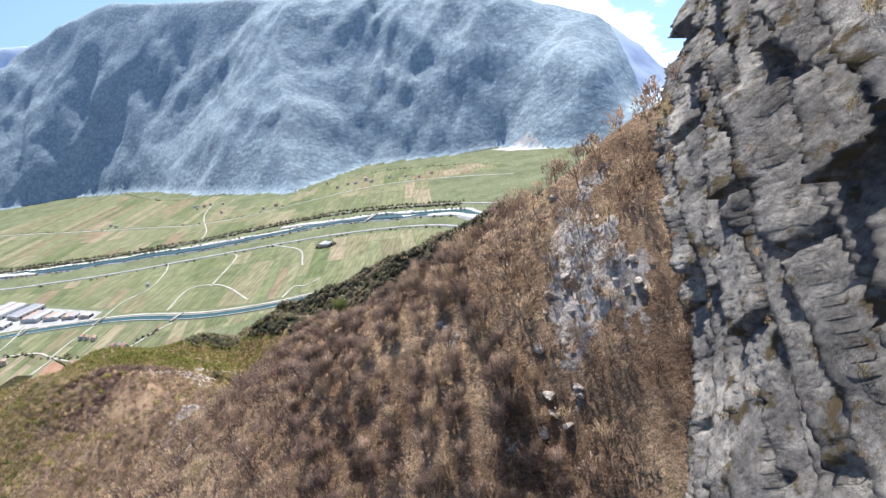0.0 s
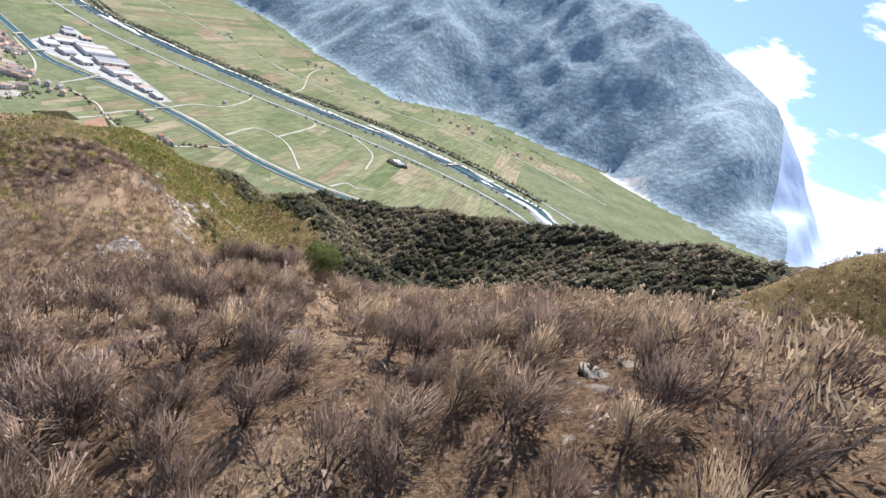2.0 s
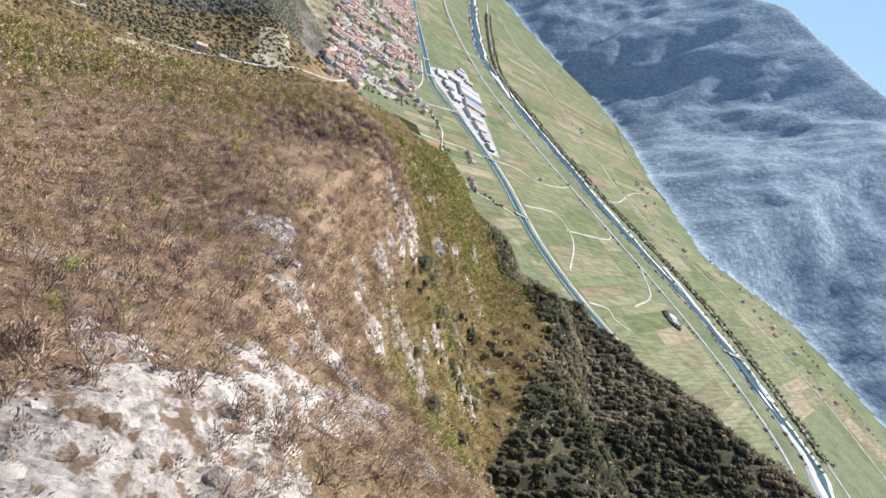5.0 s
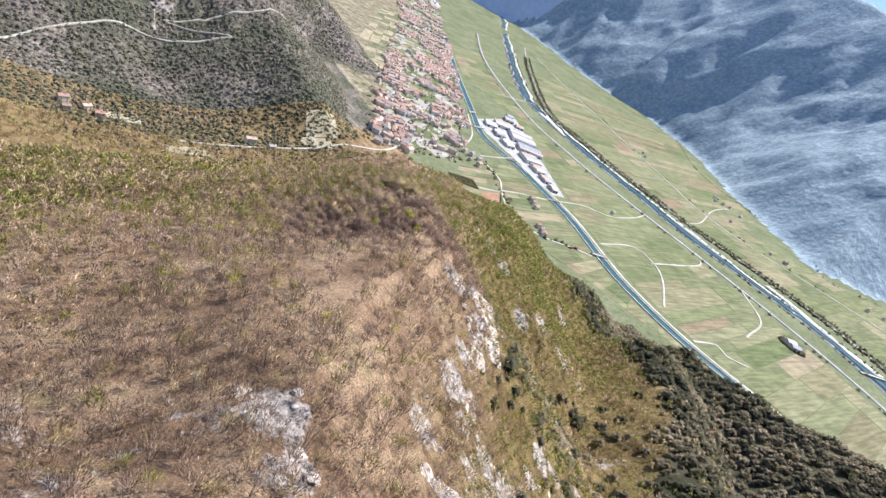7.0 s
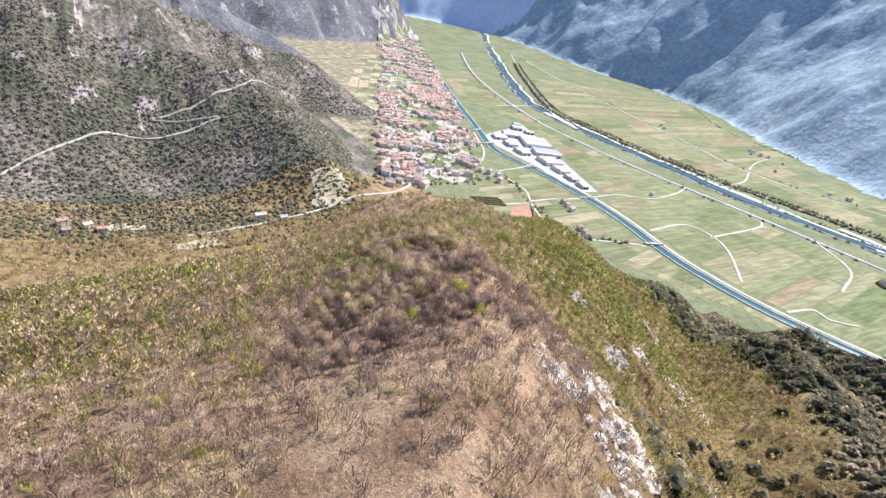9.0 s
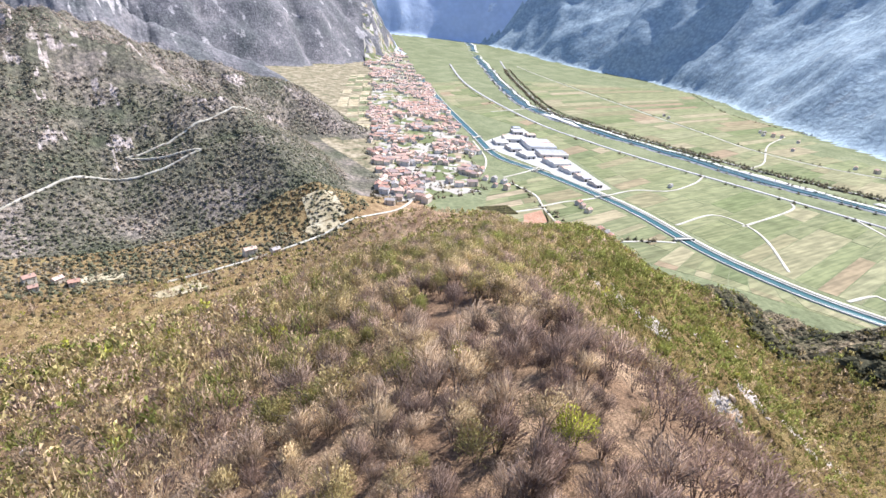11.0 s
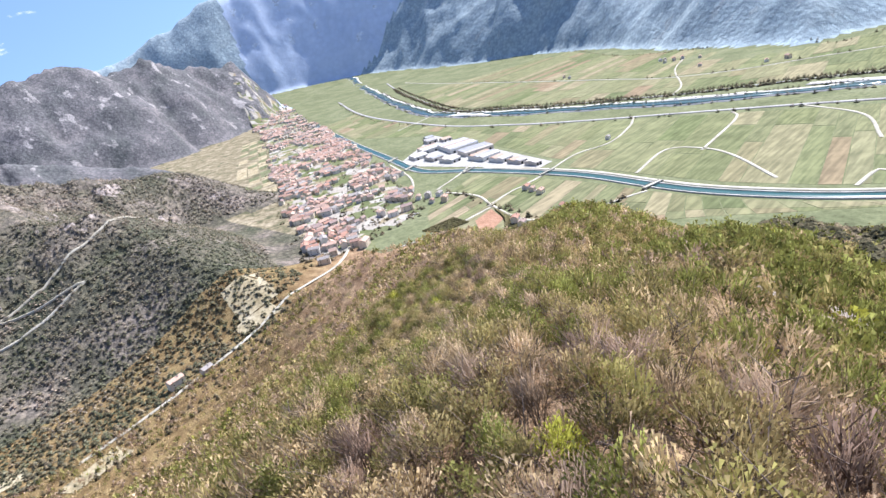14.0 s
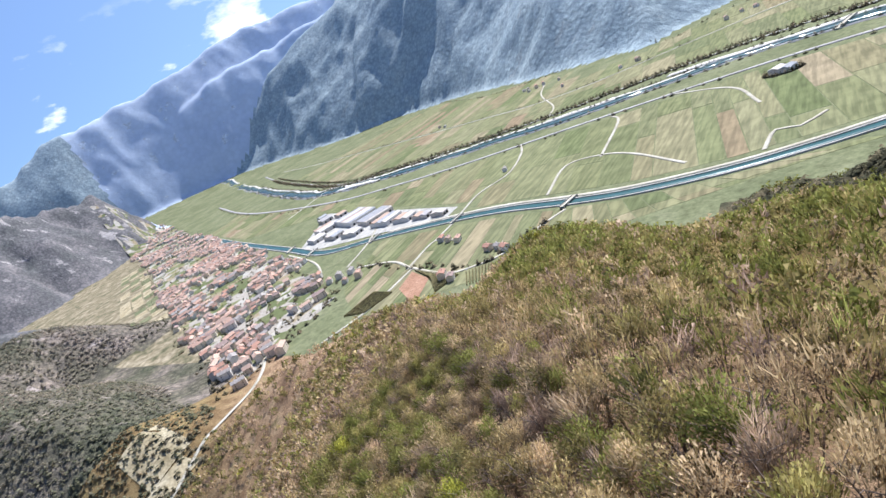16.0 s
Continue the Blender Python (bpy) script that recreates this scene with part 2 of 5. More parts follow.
FLANK = [(205, -372, 203), (188, -310, 180), (152, -226, 145), (150, -160, 120), (135, -112, 100), (110, -40, 55), (70, 40, 12)]
HILL = [(160, -335, 176), (108, -250, 157), (55, -170, 127), (0, -90, 72), (-70, -10, 12)]
KNOB = [(560, -330, 230), (422, -293, 166), (331, -228, 137), (226, -127, 119), (156, -100, 74), (100, -40, 20)]
WEST = [(-1200, -1400, 360), (-1040, -820, 262), (-965, -570, 216), (-887, -455, 178), (-680, -300, 95), (-520, -230, 50), (-400, -190, 18)]
WEST_B = [(-965, -570, 216), (-1010, -330, 150), (-990, -150, 100), (-974, -78, 78), (-880, 20, 20)]
WEST_C = [(-3000, -900, 560), (-2800, -450, 430), (-2660, -96, 410), (-2695, 31, 418), (-2716, 199, 448), (-2771, 318, 371), (-2783, 536, 389), (-2819, 738, 294), (-2846, 939, 296), (-2836, 1049, 120), (-2826, 1139, 20)]
WEST_D = [(-2300, -900, 400), (-1950, -620, 290), (-1831, -441, 296), (-1831, -385, 235), (-1829, -331, 165), (-1800, -107, 110), (-1700, 60, 40)]
FAR_FOOT = [(2600, 900), (1700, 950), (1100, 960), (740, 1130), (560, 1340), (415, 1340), (220, 1420), (0, 1470), (-93, 1340), (-220, 1180), (-400, 1290), (-544, 1390), (-703, 1460), (-862, 1610), (-1089, 1792), (-1329, 1926),
            (-1752, 2090), (-1929, 2064), (-2400, 2060), (-2800, 2080), (-3180, 2040), (-3420, 2300), (-3300, 2900), (-3200, 3600), (-3100, 4800)]
FAR_TOP = [(2600, 2100, -300), (1462, 1630, -151), (1276, 1696, 78), (1199, 1750, 204), (1118, 1802, 292), (1025, 1863, 389), (906, 1964, 445), (679, 2107, 524), (-1, 2346, 677), (-818, 2597, 855), (-1653, 2902, 1002), (-2150, 2960, 930),
           (-2490, 2850, 740), (-2752, 2658, 630), (-2948, 2455, 513), (-3090, 2289, 320), (-3225, 2160, 110)]
END = [(-2693, 3367, 861), (-3131, 2986, 858), (-3393, 2707, 850), (-3887, 2016, 701), (-4173, 1444, 639), (-4329, 1012, 475), (-4380, 700, 380), (-4300, 200, 330), (-3700, -700, 520)]
END_B = [(-2576, 3142, 742), (-3330, 2440, 628), (-3575, 2097, 500), (-3734, 1829, 191)]


def line_near(X, Y, pts):
    """Distance to a line on the plan, the side of it (positive on its right), and its height at the nearest point."""
    best, sgn, hgt = np.full(X.shape, 1e12), np.ones(X.shape), np.zeros(X.shape)
    for p, q in zip(pts, pts[1:]):
        dx, dy = q[0] - p[0], q[1] - p[1]
        t = np.clip(((X - p[0]) * dx + (Y - p[1]) * dy) / (dx * dx + dy * dy), 0, 1)
        d2 = (X - p[0] - t * dx) ** 2 + (Y - p[1] - t * dy) ** 2
        near = d2 < best
        best = np.where(near, d2, best)
        sgn = np.where(near, np.where(dy * (X - p[0]) - dx * (Y - p[1]) > 0, 1.0, -1.0), sgn)
        if len(p) > 2:
            hgt = np.where(near, p[2] + t * (q[2] - p[2]), hgt)
    return np.sqrt(best), sgn, hgt


def far_side(X, Y):
    """The long mountain across the valley: from its foot steeply up to a level crest."""
    fx, fy = X + 60 * fbm(X, Y, 160, 3, 171), Y + 60 * fbm(X, Y, 160, 3, 173)
    df, sf, _ = line_near(fx, fy, FAR_FOOT)
    dt, st_, top = line_near(X + 160 * fbm(X, Y, 420, 3, 175), Y + 160 * fbm(X, Y, 420, 3, 177), FAR_TOP)
    t = df / (df + dt + 1e-6)
    up = np.maximum(-smax(-0.97 * df, -top, 45), top * t)
    wx, wy = X + 110 * fbm(X, Y, 300, 3, 79), Y + 110 * fbm(X, Y, 300, 3, 81)
    spurs = fbm(0.80 * wx + 0.60 * wy, (0.80 * wy - 0.60 * wx) * 0.50, 420, 4, 77, True)
    cuts = fbm(0.80 * wx - 0.60 * wy, (0.80 * wy + 0.60 * wx) * 0.45, 190, 4, 85, True)
    amp = np.sin(np.clip(t, 0, 1) * math.pi) ** 0.6 * np.clip(top / 500, 0.0, 1)
    up = up + amp * (125 * spurs + 55 * cuts + 20 * fbm(X, Y, 85, 3, 95, True))
    behind = top - 0.5 * dt
    h = np.where(st_ < 0, up, behind)
    return np.where(sf > 0, h, -0.4 * df)


def valley_rise(X, Y):
    """The valley floor climbs gently towards its head."""
    return 150 * np.clip((-0.91 * X + 0.41 * Y - 2050) / 2300, 0, 1.3) ** 2


def height(X, Y, detail=True):
    wx = X + 26 * fbm(X, Y, 90, 3, 5)
    wy = Y + 26 * fbm(X, Y, 90, 3, 25)
    mx = X + 90 * fbm(X, Y, 400, 4, 41)
    my = Y + 90 * fbm(X, Y, 400, 4, 61)
    near = ridge(wx * 0.25 + X * 0.75, wy * 0.25 + Y * 0.75, CREST, 0.75, 0.86, 6)
    near = smax(near, ridge(wx * 0.3 + X * 0.7, wy * 0.3 + Y * 0.7, SPUR, 0.45, 0.86, 9), 3.0)
    near = smax(near, ridge(X, Y, SHOULDER, 0.6, 0.7, 14), 2.0)
    near = smax(near, ridge(wx, wy, BUTTRESS, 1.25, 1.25, 8), 2.0)
    near = smax(near, ridge(wx, wy, FLANK, 0.6, 0.7, 14), 4.0)
    near = smax(near, ridge(wx, wy, HILL, 0.6, 0.6, 16), 4.0)
    near = smax(near, ridge(wx, wy, LOWER, 0.55, 0.75, 10) + 20 * fbm(X, Y, 80, 4, 201, True) - 4, 5.0)
    near = smax(near, ridge(wx, wy, KNOB, 0.55, 0.62, 10) + 16 * fbm(X, Y, 60, 4, 205, True) - 3, 5.0)
    west = smax(ridge(mx, my, WEST, 0.48, 0.50, 25), ridge(mx, my, WEST_B, 0.5, 0.5, 25), 10)
    west = smax(west, ridge(mx, my, WEST_C, 1.0, 1.0, 30), 10)
    west = smax(west, ridge(mx, my, WEST_D, 0.65, 0.65, 20), 10)
    far = far_side(X, Y)
    end = smax(ridge(mx, my, END, 1.5, 1.5, 40), ridge(mx, my, END_B, 1.7, 1.7, 30), 12)
    end = end + np.clip(end / 250, 0, 1) * 70 * fbm(X, Y, 300, 4, 97, True)
    far = smax(far, end, 10)
    crag = np.clip(west / 160, 0, 1)
    west = west + np.clip(west / 90, 0, 1) * 45 * fbm(X, Y, 150, 5, 88, True) + crag * (26 * fbm(X, Y, 46, 3, 89, True) + np.clip((-X - 1500) / 300, 0, 1) * 60 * fbm(X, Y, 110, 4, 90, True))
    floor = -32 * np.exp(-((X + 400) / 190) ** 2 - ((Y + 470) / 200) ** 2)
    hill = smax(smax(near, west, 6), far, 8)
    z = smax(floor, hill, 4.0) + valley_rise(X, Y)
    if detail:
        lift = np.clip((z - 6) / 30, 0, 1)
        z = z + lift * (5.0 * fbm(X, Y, 34, 4, 9) + 2.0 * fbm(X, Y, 11, 3, 11, True))
    return z - 2.8


# ---- mesh helpers ----
def mesh_from(name, verts, faces, mats=(), midx=None, smooth=False, tint=None, normals=None):
    me = bpy.data.meshes.new(name)
    me.from_pydata(verts, [], faces) if isinstance(faces, list) else fast_mesh(me, verts, faces)
    for m in mats:
        me.materials.append(m)
    if midx is not None:
        me.polygons.foreach_set("material_index", np.asarray(midx, dtype=np.int32))
    if smooth:
        me.polygons.foreach_set("use_smooth", np.ones(len(me.polygons), dtype=bool))
    if tint is not None:
        a = me.attributes.new("tint", "FLOAT", "POINT")
        a.data.foreach_set("value", np.asarray(tint, dtype=np.float32))
    if normals is not None:
        me.polygons.foreach_set("use_smooth", np.ones(len(me.polygons), dtype=bool))
        a = me.attributes.new("custom_normal", "FLOAT_VECTOR", "POINT")
        a.data.foreach_set("vector", np.asarray(normals, dtype=np.float32).ravel())
    me.update()
    return me


def fast_mesh(me, verts, faces):
    v, f = np.asarray(verts, dtype=np.float32), np.asarray(faces, dtype=np.int32)
    n, k = f.shape
    me.vertices.add(len(v))
    me.vertices.foreach_set("co", v.ravel())
    me.loops.add(n * k)
    me.loops.foreach_set("vertex_index", f.ravel())
    me.polygons.add(n)
    me.polygons.foreach_set("loop_start", np.arange(0, n * k, k, dtype=np.int32))
    me.update(calc_edges=True)


def part(name, me, parent=None, label="", m=None):
    ob = new(name, me)
    if parent is not None:
        ob.parent = parent
    if m is not None:
        ob.matrix_basis = m
    if label:
        ob["label"] = label
    return ob


def curve_through(pts, step):
    """Points every step metres along a smooth line through pts (2D)."""
    p = np.array(pts, float)
    p = np.vstack([2 * p[0] - p[1], p, 2 * p[-1] - p[-2]])
    out = []
    for i in range(1, len(p) - 2):
        n = max(2, int(np.linalg.norm(p[i + 1] - p[i]) / step))
        for k in range(n):
            t = k / n
            out.append(0.5 * ((2 * p[i]) + (-p[i - 1] + p[i + 1]) * t + (2 * p[i - 1] - 5 * p[i] + 4 * p[i + 1] - p[i + 2]) * t * t
                              + (-p[i - 1] + 3 * p[i] - 3 * p[i + 1] + p[i + 2]) * t ** 3))
    out.append(p[-2])
    return np.array(out)


def ribbon(name, pts, width, mat, z=None, lift=0.25, thick=0.5, offset=0.0, wob=0.0, step=12.0):
    """A strip with thickness along a line; z None: laid on the ground."""
    c = curve_through(pts, step)
    d = np.gradient(c, axis=0)
    d /= np.linalg.norm(d, axis=1, keepdims=True) + 1e-9
    nrm = np.stack([-d[:, 1], d[:, 0]], -1)
    s = np.arange(len(c)) * step
    w1 = width / 2 + wob * 2 * fbm(s, s * 0 + 3.0, 60, 3, 3)
    w2 = width / 2 + wob * 2 * fbm(s, s * 0 + 90.0, 60, 3, 4)
    a, b = c + nrm * (offset + w1)[:, None], c + nrm * (offset - w2)[:, None]
    za = ground_z(a[:, 0], a[:, 1]) + lift if z is None else z + valley_rise(c[:, 0], c[:, 1])
    zb = ground_z(b[:, 0], b[:, 1]) + lift if z is None else z + valley_rise(c[:, 0], c[:, 1])
    if z is None:
        za = zb = np.maximum(za, zb)
    n = len(c)
    v = np.vstack([np.c_[a, za], np.c_[b, zb], np.c_[a, za - thick], np.c_[b, zb - thick]])
    i = np.arange(n - 1)
    f = np.vstack([np.c_[i, i + n, i + n + 1, i + 1], np.c_[i, i + 1, i + 1 + 2 * n, i + 2 * n], np.c_[i + n, i + 3 * n, i + 3 * n + 1, i + n + 1]])
    return new(name, mesh_from(name, v, f, [mat]))


def box_arrays(cx, cy, cz, sx, sy, sz, yaw=0.0):
    v = np.array([(x, y, z) for z in (0, 1) for y in (-.5, .5) for x in (-.5, .5)], float) * (sx, sy, sz)
    c, s = math.cos(yaw), math.sin(yaw)
    v = np.c_[v[:, 0] * c - v[:, 1] * s + cx, v[:, 0] * s + v[:, 1] * c + cy, v[:, 2] + cz]
    return v, [(0, 2, 3, 1), (4, 5, 7, 6), (0, 1, 5, 4), (2, 6, 7, 3), (0, 4, 6, 2), (1, 3, 7, 5)]


# ---- ground: one sheet, finer near the spur ----
def axis_steps(a, lo, hi, b, fine, coarse):
    out, x = [lo], lo
    while x < hi:
        x += fine
        out.append(x)
    g, x = fine, out[-1]
    while x < b:
        g = min(g * 1.12, coarse)
        x += g
        out.append(x)
    g, x, pre = fine, lo, []
    while x > a:
        g = min(g * 1.12, coarse)
        x -= g
        pre.append(x)
    return np.array(pre[::-1] + out)


gx = axis_steps(-4800, 90, 600, 2600, 2.9, 21)
gy = axis_steps(-2400, -690, -260, 4200, 2.9, 21)
GX, GY = np.meshgrid(gx, gy)
GZ = height(GX, GY)
nx, ny = len(gx), len(gy)
gi = (np.arange(ny - 1)[:, None] * nx + np.arange(nx - 1)[None, :]).ravel()
gf = np.c_[gi, gi + 1, gi + nx + 1, gi + nx]
cxm, cym = (GX[:-1, :-1] + GX[1:, 1:]) / 2, (GY[:-1, :-1] + GY[1:, 1:]) / 2
dzx = (GZ[:-1, 1:] - GZ[:-1, :-1]) / (GX[:-1, 1:] - GX[:-1, :-1])
dzy = (GZ[1:, :-1] - GZ[:-1, :-1]) / (GY[1:, :-1] - GY[:-1, :-1])
steep = np.sqrt(dzx ** 2 + dzy ** 2)
zc = GZ[:-1, :-1]


def rocky(x, y):
    """How rocky the ground is, by the plan alone: bands of outcrop on the spur's valley side."""
    return fbm(x, y, 40, 4, 131) + 0.6 * fbm(x, y, 11, 3, 137)


def evergreen(x, y):
    """Where the dark conifers of the lower hills stand."""
    edge = 70 * fbm(x, y, 70, 3, 55)
    return ((y + 1.15 * (x - 168) > -70 + edge) & (x > 100) & (y < 260) & (y > -420)) | ((y > -150 + edge) & (x > 60) & (y < 240)) | ((y > -70 + edge) & (x > -150) & (y < 200))


def grassy(x, y):
    """Green undergrowth: the spur's valley flank and the foot of the side valley."""
    d = (x - 320) * 0.56 + (y + 460) * 0.83
    g = np.clip((d - 18 + 40 * fbm(x, y, 40, 3, 141)) / 40, 0, 1) * (x > 60)
    w = np.clip((-d - 60 + 60 * fbm(x, y, 70, 3, 143)) / 80, 0, 1) * np.clip((420 - x) / 60, 0, 1)
    return np.clip(g + 0.8 * w, 0, 1)


OUTCROPS = [(463, -556, 14), (448, -535, 9), (437, -520, 7), (532, -618, 3), (532, -622, 3), (531, -623, 3), (531, -627, 3), (530, -631, 3), (530, -633, 3), (538, -611, 3), (535, -616, 3), (535, -622, 3), (538, -626, 3), (540, -627, 3), (539, -628, 3), (469, -565, 8), (471, -559, 8), (462, -553, 9), (466, -545, 7), (451, -545, 9), (453, -540, 8), (452, -563, 6), (313, -423, 6), (212, -301, 7), (213, -275, 7), (238, -277, 8), (256, -234, 8), (240, -300, 7), (454, -547, 10), (444, -536, 7), (452, -527, 6), (459, -545, 6), (377, -496, 6), (388, -496, 6), (400, -499, 6), (414, -491, 6), (430, -500, 7), (325, -416, 9), (333, -421, 7), (316, -424, 8),
            (436, -521, 6), (428, -512, 5), (447, -552, 7), (418, -505, 5), (405, -484, 6), (395, -470, 5), (370, -462, 6), (350, -440, 6), (340, -430, 6), (300, -398, 6), (285, -388, 6), (466, -556, 7), (470, -548, 6),
            (360, -356, 9), (354, -390, 7), (423, -488, 7), (190, -203, 12), (300, -385, 8), (512, -607, 5), (516, -622, 4), (521, -636, 5), (526, -650, 6), (531, -660, 6), (480, -640, 5), (462, -625, 5), (262, -350, 9), (374, -288, 10), (407, -301, 8)]


def bare_rock(x, y, st):
    """How bare the ground is: 0 litter, about 1 limestone."""
    r = 0.62 * np.minimum(st, 1.0 - 0.4 * (x > 570)) + 0.95 * rocky(x, y) - 0.28
    for ox, oy, s in OUTCROPS:
        r = np.maximum(r, 0.72 * np.exp(-((x - ox) ** 2 + (y - oy) ** 2) / (s * s)) + 0.7 * rocky(x, y))
    return np.clip(r, 0, 1)


def ground_z(x, y):
    """Height of the built ground sheet."""
    x, y = np.asarray(x, float), np.asarray(y, float)
    i = np.clip(np.searchsorted(gx, x) - 1, 0, nx - 2)
    j = np.clip(np.searchsorted(gy, y) - 1, 0, ny - 2)
    u, w = (x - gx[i]) / (gx[i + 1] - gx[i]), (y - gy[j]) / (gy[j + 1] - gy[j])
    return (GZ[j, i] * (1 - u) + GZ[j, i + 1] * u) * (1 - w) + (GZ[j + 1, i] * (1 - u) + GZ[j + 1, i + 1] * u) * w


def hz(x, y):
    return float(ground_z(x, y))


kind = np.zeros(zc.shape, int)
kind[evergreen(cxm, cym)] = 3
kind[(cxm < -430) & (cym < 480)] = 1
kind[(cxm + 60 * fbm(cxm, cym, 200, 2, 91) < -1330) & (cym < 600)] = 5
kind[(cxm < -1750) & (cym < 1250)] = 5
# index 2: the haze-blue material for the land across the valley
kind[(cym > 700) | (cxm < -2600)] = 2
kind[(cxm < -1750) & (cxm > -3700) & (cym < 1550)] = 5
lift_c = valley_rise(cxm, cym)
flat_z = -lift_c + np.maximum(np.maximum(zc, GZ[1:, 1:]), np.maximum(GZ[1:, :-1], GZ[:-1, 1:]))
# index 6: remotest ridges get the paler haze-in-colour material
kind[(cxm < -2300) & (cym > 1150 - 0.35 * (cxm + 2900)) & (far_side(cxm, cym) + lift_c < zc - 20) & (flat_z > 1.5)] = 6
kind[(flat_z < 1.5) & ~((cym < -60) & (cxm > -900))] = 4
# open floor past the mountain's end is coloured as haze too
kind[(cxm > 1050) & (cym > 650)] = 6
edge_y = np.interp(cxm, (-3400, -2700, -2071, -1302, -797, -549, -381), (1120, 850, 640, 275, 52, -42, -108))
kind[(kind == 4) & (cxm < -480) & (cym < edge_y + 10)] = 7
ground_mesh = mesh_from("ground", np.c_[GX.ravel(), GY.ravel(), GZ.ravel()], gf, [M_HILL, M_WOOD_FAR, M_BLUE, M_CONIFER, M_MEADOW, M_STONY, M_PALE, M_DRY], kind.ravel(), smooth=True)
st_v = np.zeros(GZ.shape)
st_v[:-1, :-1] = steep
rock_attr = ground_mesh.attributes.new("rock", "FLOAT", "POINT")
rock_attr.data.foreach_set("value", bare_rock(GX, GY, st_v).ravel().astype(np.float32))
grass_attr = ground_mesh.attributes.new("grass", "FLOAT", "POINT")
grass_attr.data.foreach_set("value", grassy(GX, GY).ravel().astype(np.float32))
ground = new("ground", ground_mesh)
tagged(ground, "valley floor rising to leaf-littered spurs and steep wooded mountain sides", "ground", kind="structure")

# ---- river, canal, roads ----
VZ = -2.8
M_RIVER, _n, _l, _b = mat_base("green river water", 0.12)
_b.inputs["Base Color"].default_value = (0.06, 0.115, 0.12, 1)
_b.inputs["Specular IOR Level"].default_value = 0.5
bump(M_RIVER.node_tree, noise_node(M_RIVER.node_tree, 0.25, 4), _b, 0.15, 0.3)
M_CANAL, _n, _l, _b = mat_base("teal canal water", 0.3)
_b.inputs["Base Color"].default_value = (0.035, 0.10, 0.105, 1)
_b.inputs["Specular IOR Level"].default_value = 0.22
bump(M_CANAL.node_tree, noise_node(M_CANAL.node_tree, 0.4, 4), _b, 0.12, 0.2)
M_ASPHALT = speckled("sun-bleached asphalt", (0.27, 0.26, 0.25), (0.34, 0.33, 0.32), (0.41, 0.40, 0.38), 0.03, 0.6)
M_TRACK = speckled("pale gravel track", (0.38, 0.35, 0.28), (0.48, 0.45, 0.37), (0.58, 0.55, 0.47), 0.03, 0.5)
M_CONCRETE = speckled("pale concrete", (0.32, 0.31, 0.28), (0.42, 0.41, 0.38), (0.52, 0.50, 0.46), 0.05, 0.8)
M_GRAVEL = speckled("white river gravel", (0.42, 0.41, 0.38), (0.55, 0.53, 0.50), (0.68, 0.66, 0.62), 0.03, 0.4)

RIVER = [(-4000, 1950), (-3600, 1990), (-3250, 1930), (-2900, 1740), (-2500, 1530), (-2067, 1290), (-1305, 854), (-1037, 741), (-811, 701), (-653, 680), (-501, 679), (-256, 662), (-100, 680), (40, 692), (160, 683), (300, 640), (400, 600), (480, 520), (620, 360), (800, 120)]
CANAL = [(-1800, 743), (-1192, 481), (-768, 309), (-640, 256), (-560, 238), (-452, 249), (-300, 245), (-211, 234), (-112, 208), (-35, 194), (59, 193), (137, 206), (260, 236), (420, 240), (640, 180)]
tagged(ribbon("river_bed", RIVER, 58, M_GRAVEL, VZ + 0.35, wob=16), "pale gravel banks along a mountain river", "gravel bank", kind="structure")
tagged(ribbon("river", RIVER, 36, M_RIVER, VZ + 0.6, wob=13), "green-grey river in a gravel bed across the valley", "river", kind="structure")
for pts in ([(-90, 728), (5, 716), (105, 706), (204, 700), (285, 668)], [(-330, 690), (-256, 684), (-180, 690)], [(330, 615), (400, 580), (470, 512), (540, 440)], [(-1010, 722), (-900, 706), (-811, 686)]):
    tagged(ribbon("gravel_bar", pts, 20, M_GRAVEL, VZ + 0.85, wob=12), "white gravel bar beside the river", "gravel bar", kind="structure")
canal = tagged(ribbon("canal", CANAL, 13, M_CANAL, VZ + 0.5), "straight-banked teal canal along the fields", "canal", kind="structure")
for o, nm in ((7.9, "canal_bank"), (-7.9, "canal_bank")):
    tagged(ribbon(nm, CANAL, 2.6, M_CONCRETE, VZ + 1.4, thick=1.6, offset=o), "sloping pale concrete canal bank", "canal bank", kind="structure")


def road(pts, width, mat, label, name="road", lift=0.55, **kw):
    return tagged(ribbon(name, pts, width, mat, lift=lift, **kw), label, name.replace("_", " "), kind="structure")


road([(x, y + 17) for x, y in CANAL[5:]], 6.5, M_TRACK, "pale service road beside the canal", "canal_road")
road([(-2400, 1250), (-1605, 850), (-944, 612), (-641, 565), (-427, 560), (-202, 574), (89, 580), (300, 545), (430, 470), (600, 280)], 11, M_ASPHALT, "grey main road and railway along the river", "main_road")
road([(-2500, 1670), (-1825, 1250), (-1091, 812), (-848, 760), (-659, 735), (-496, 735), (-330, 735), (-146, 765), (60, 780), (240, 740), (420, 670), (600, 560)], 10, M_ASPHALT, "dark motorway on the far bank", "motorway")
road([(-2300, 1640), (-1705, 1430), (-1050, 1170), (-665, 1025), (-472, 950), (-295, 945), (-95, 1010), (120, 1060), (330, 1010), (560, 900)], 6, M_TRACK, "pale country road at the mountain foot", "country_road")
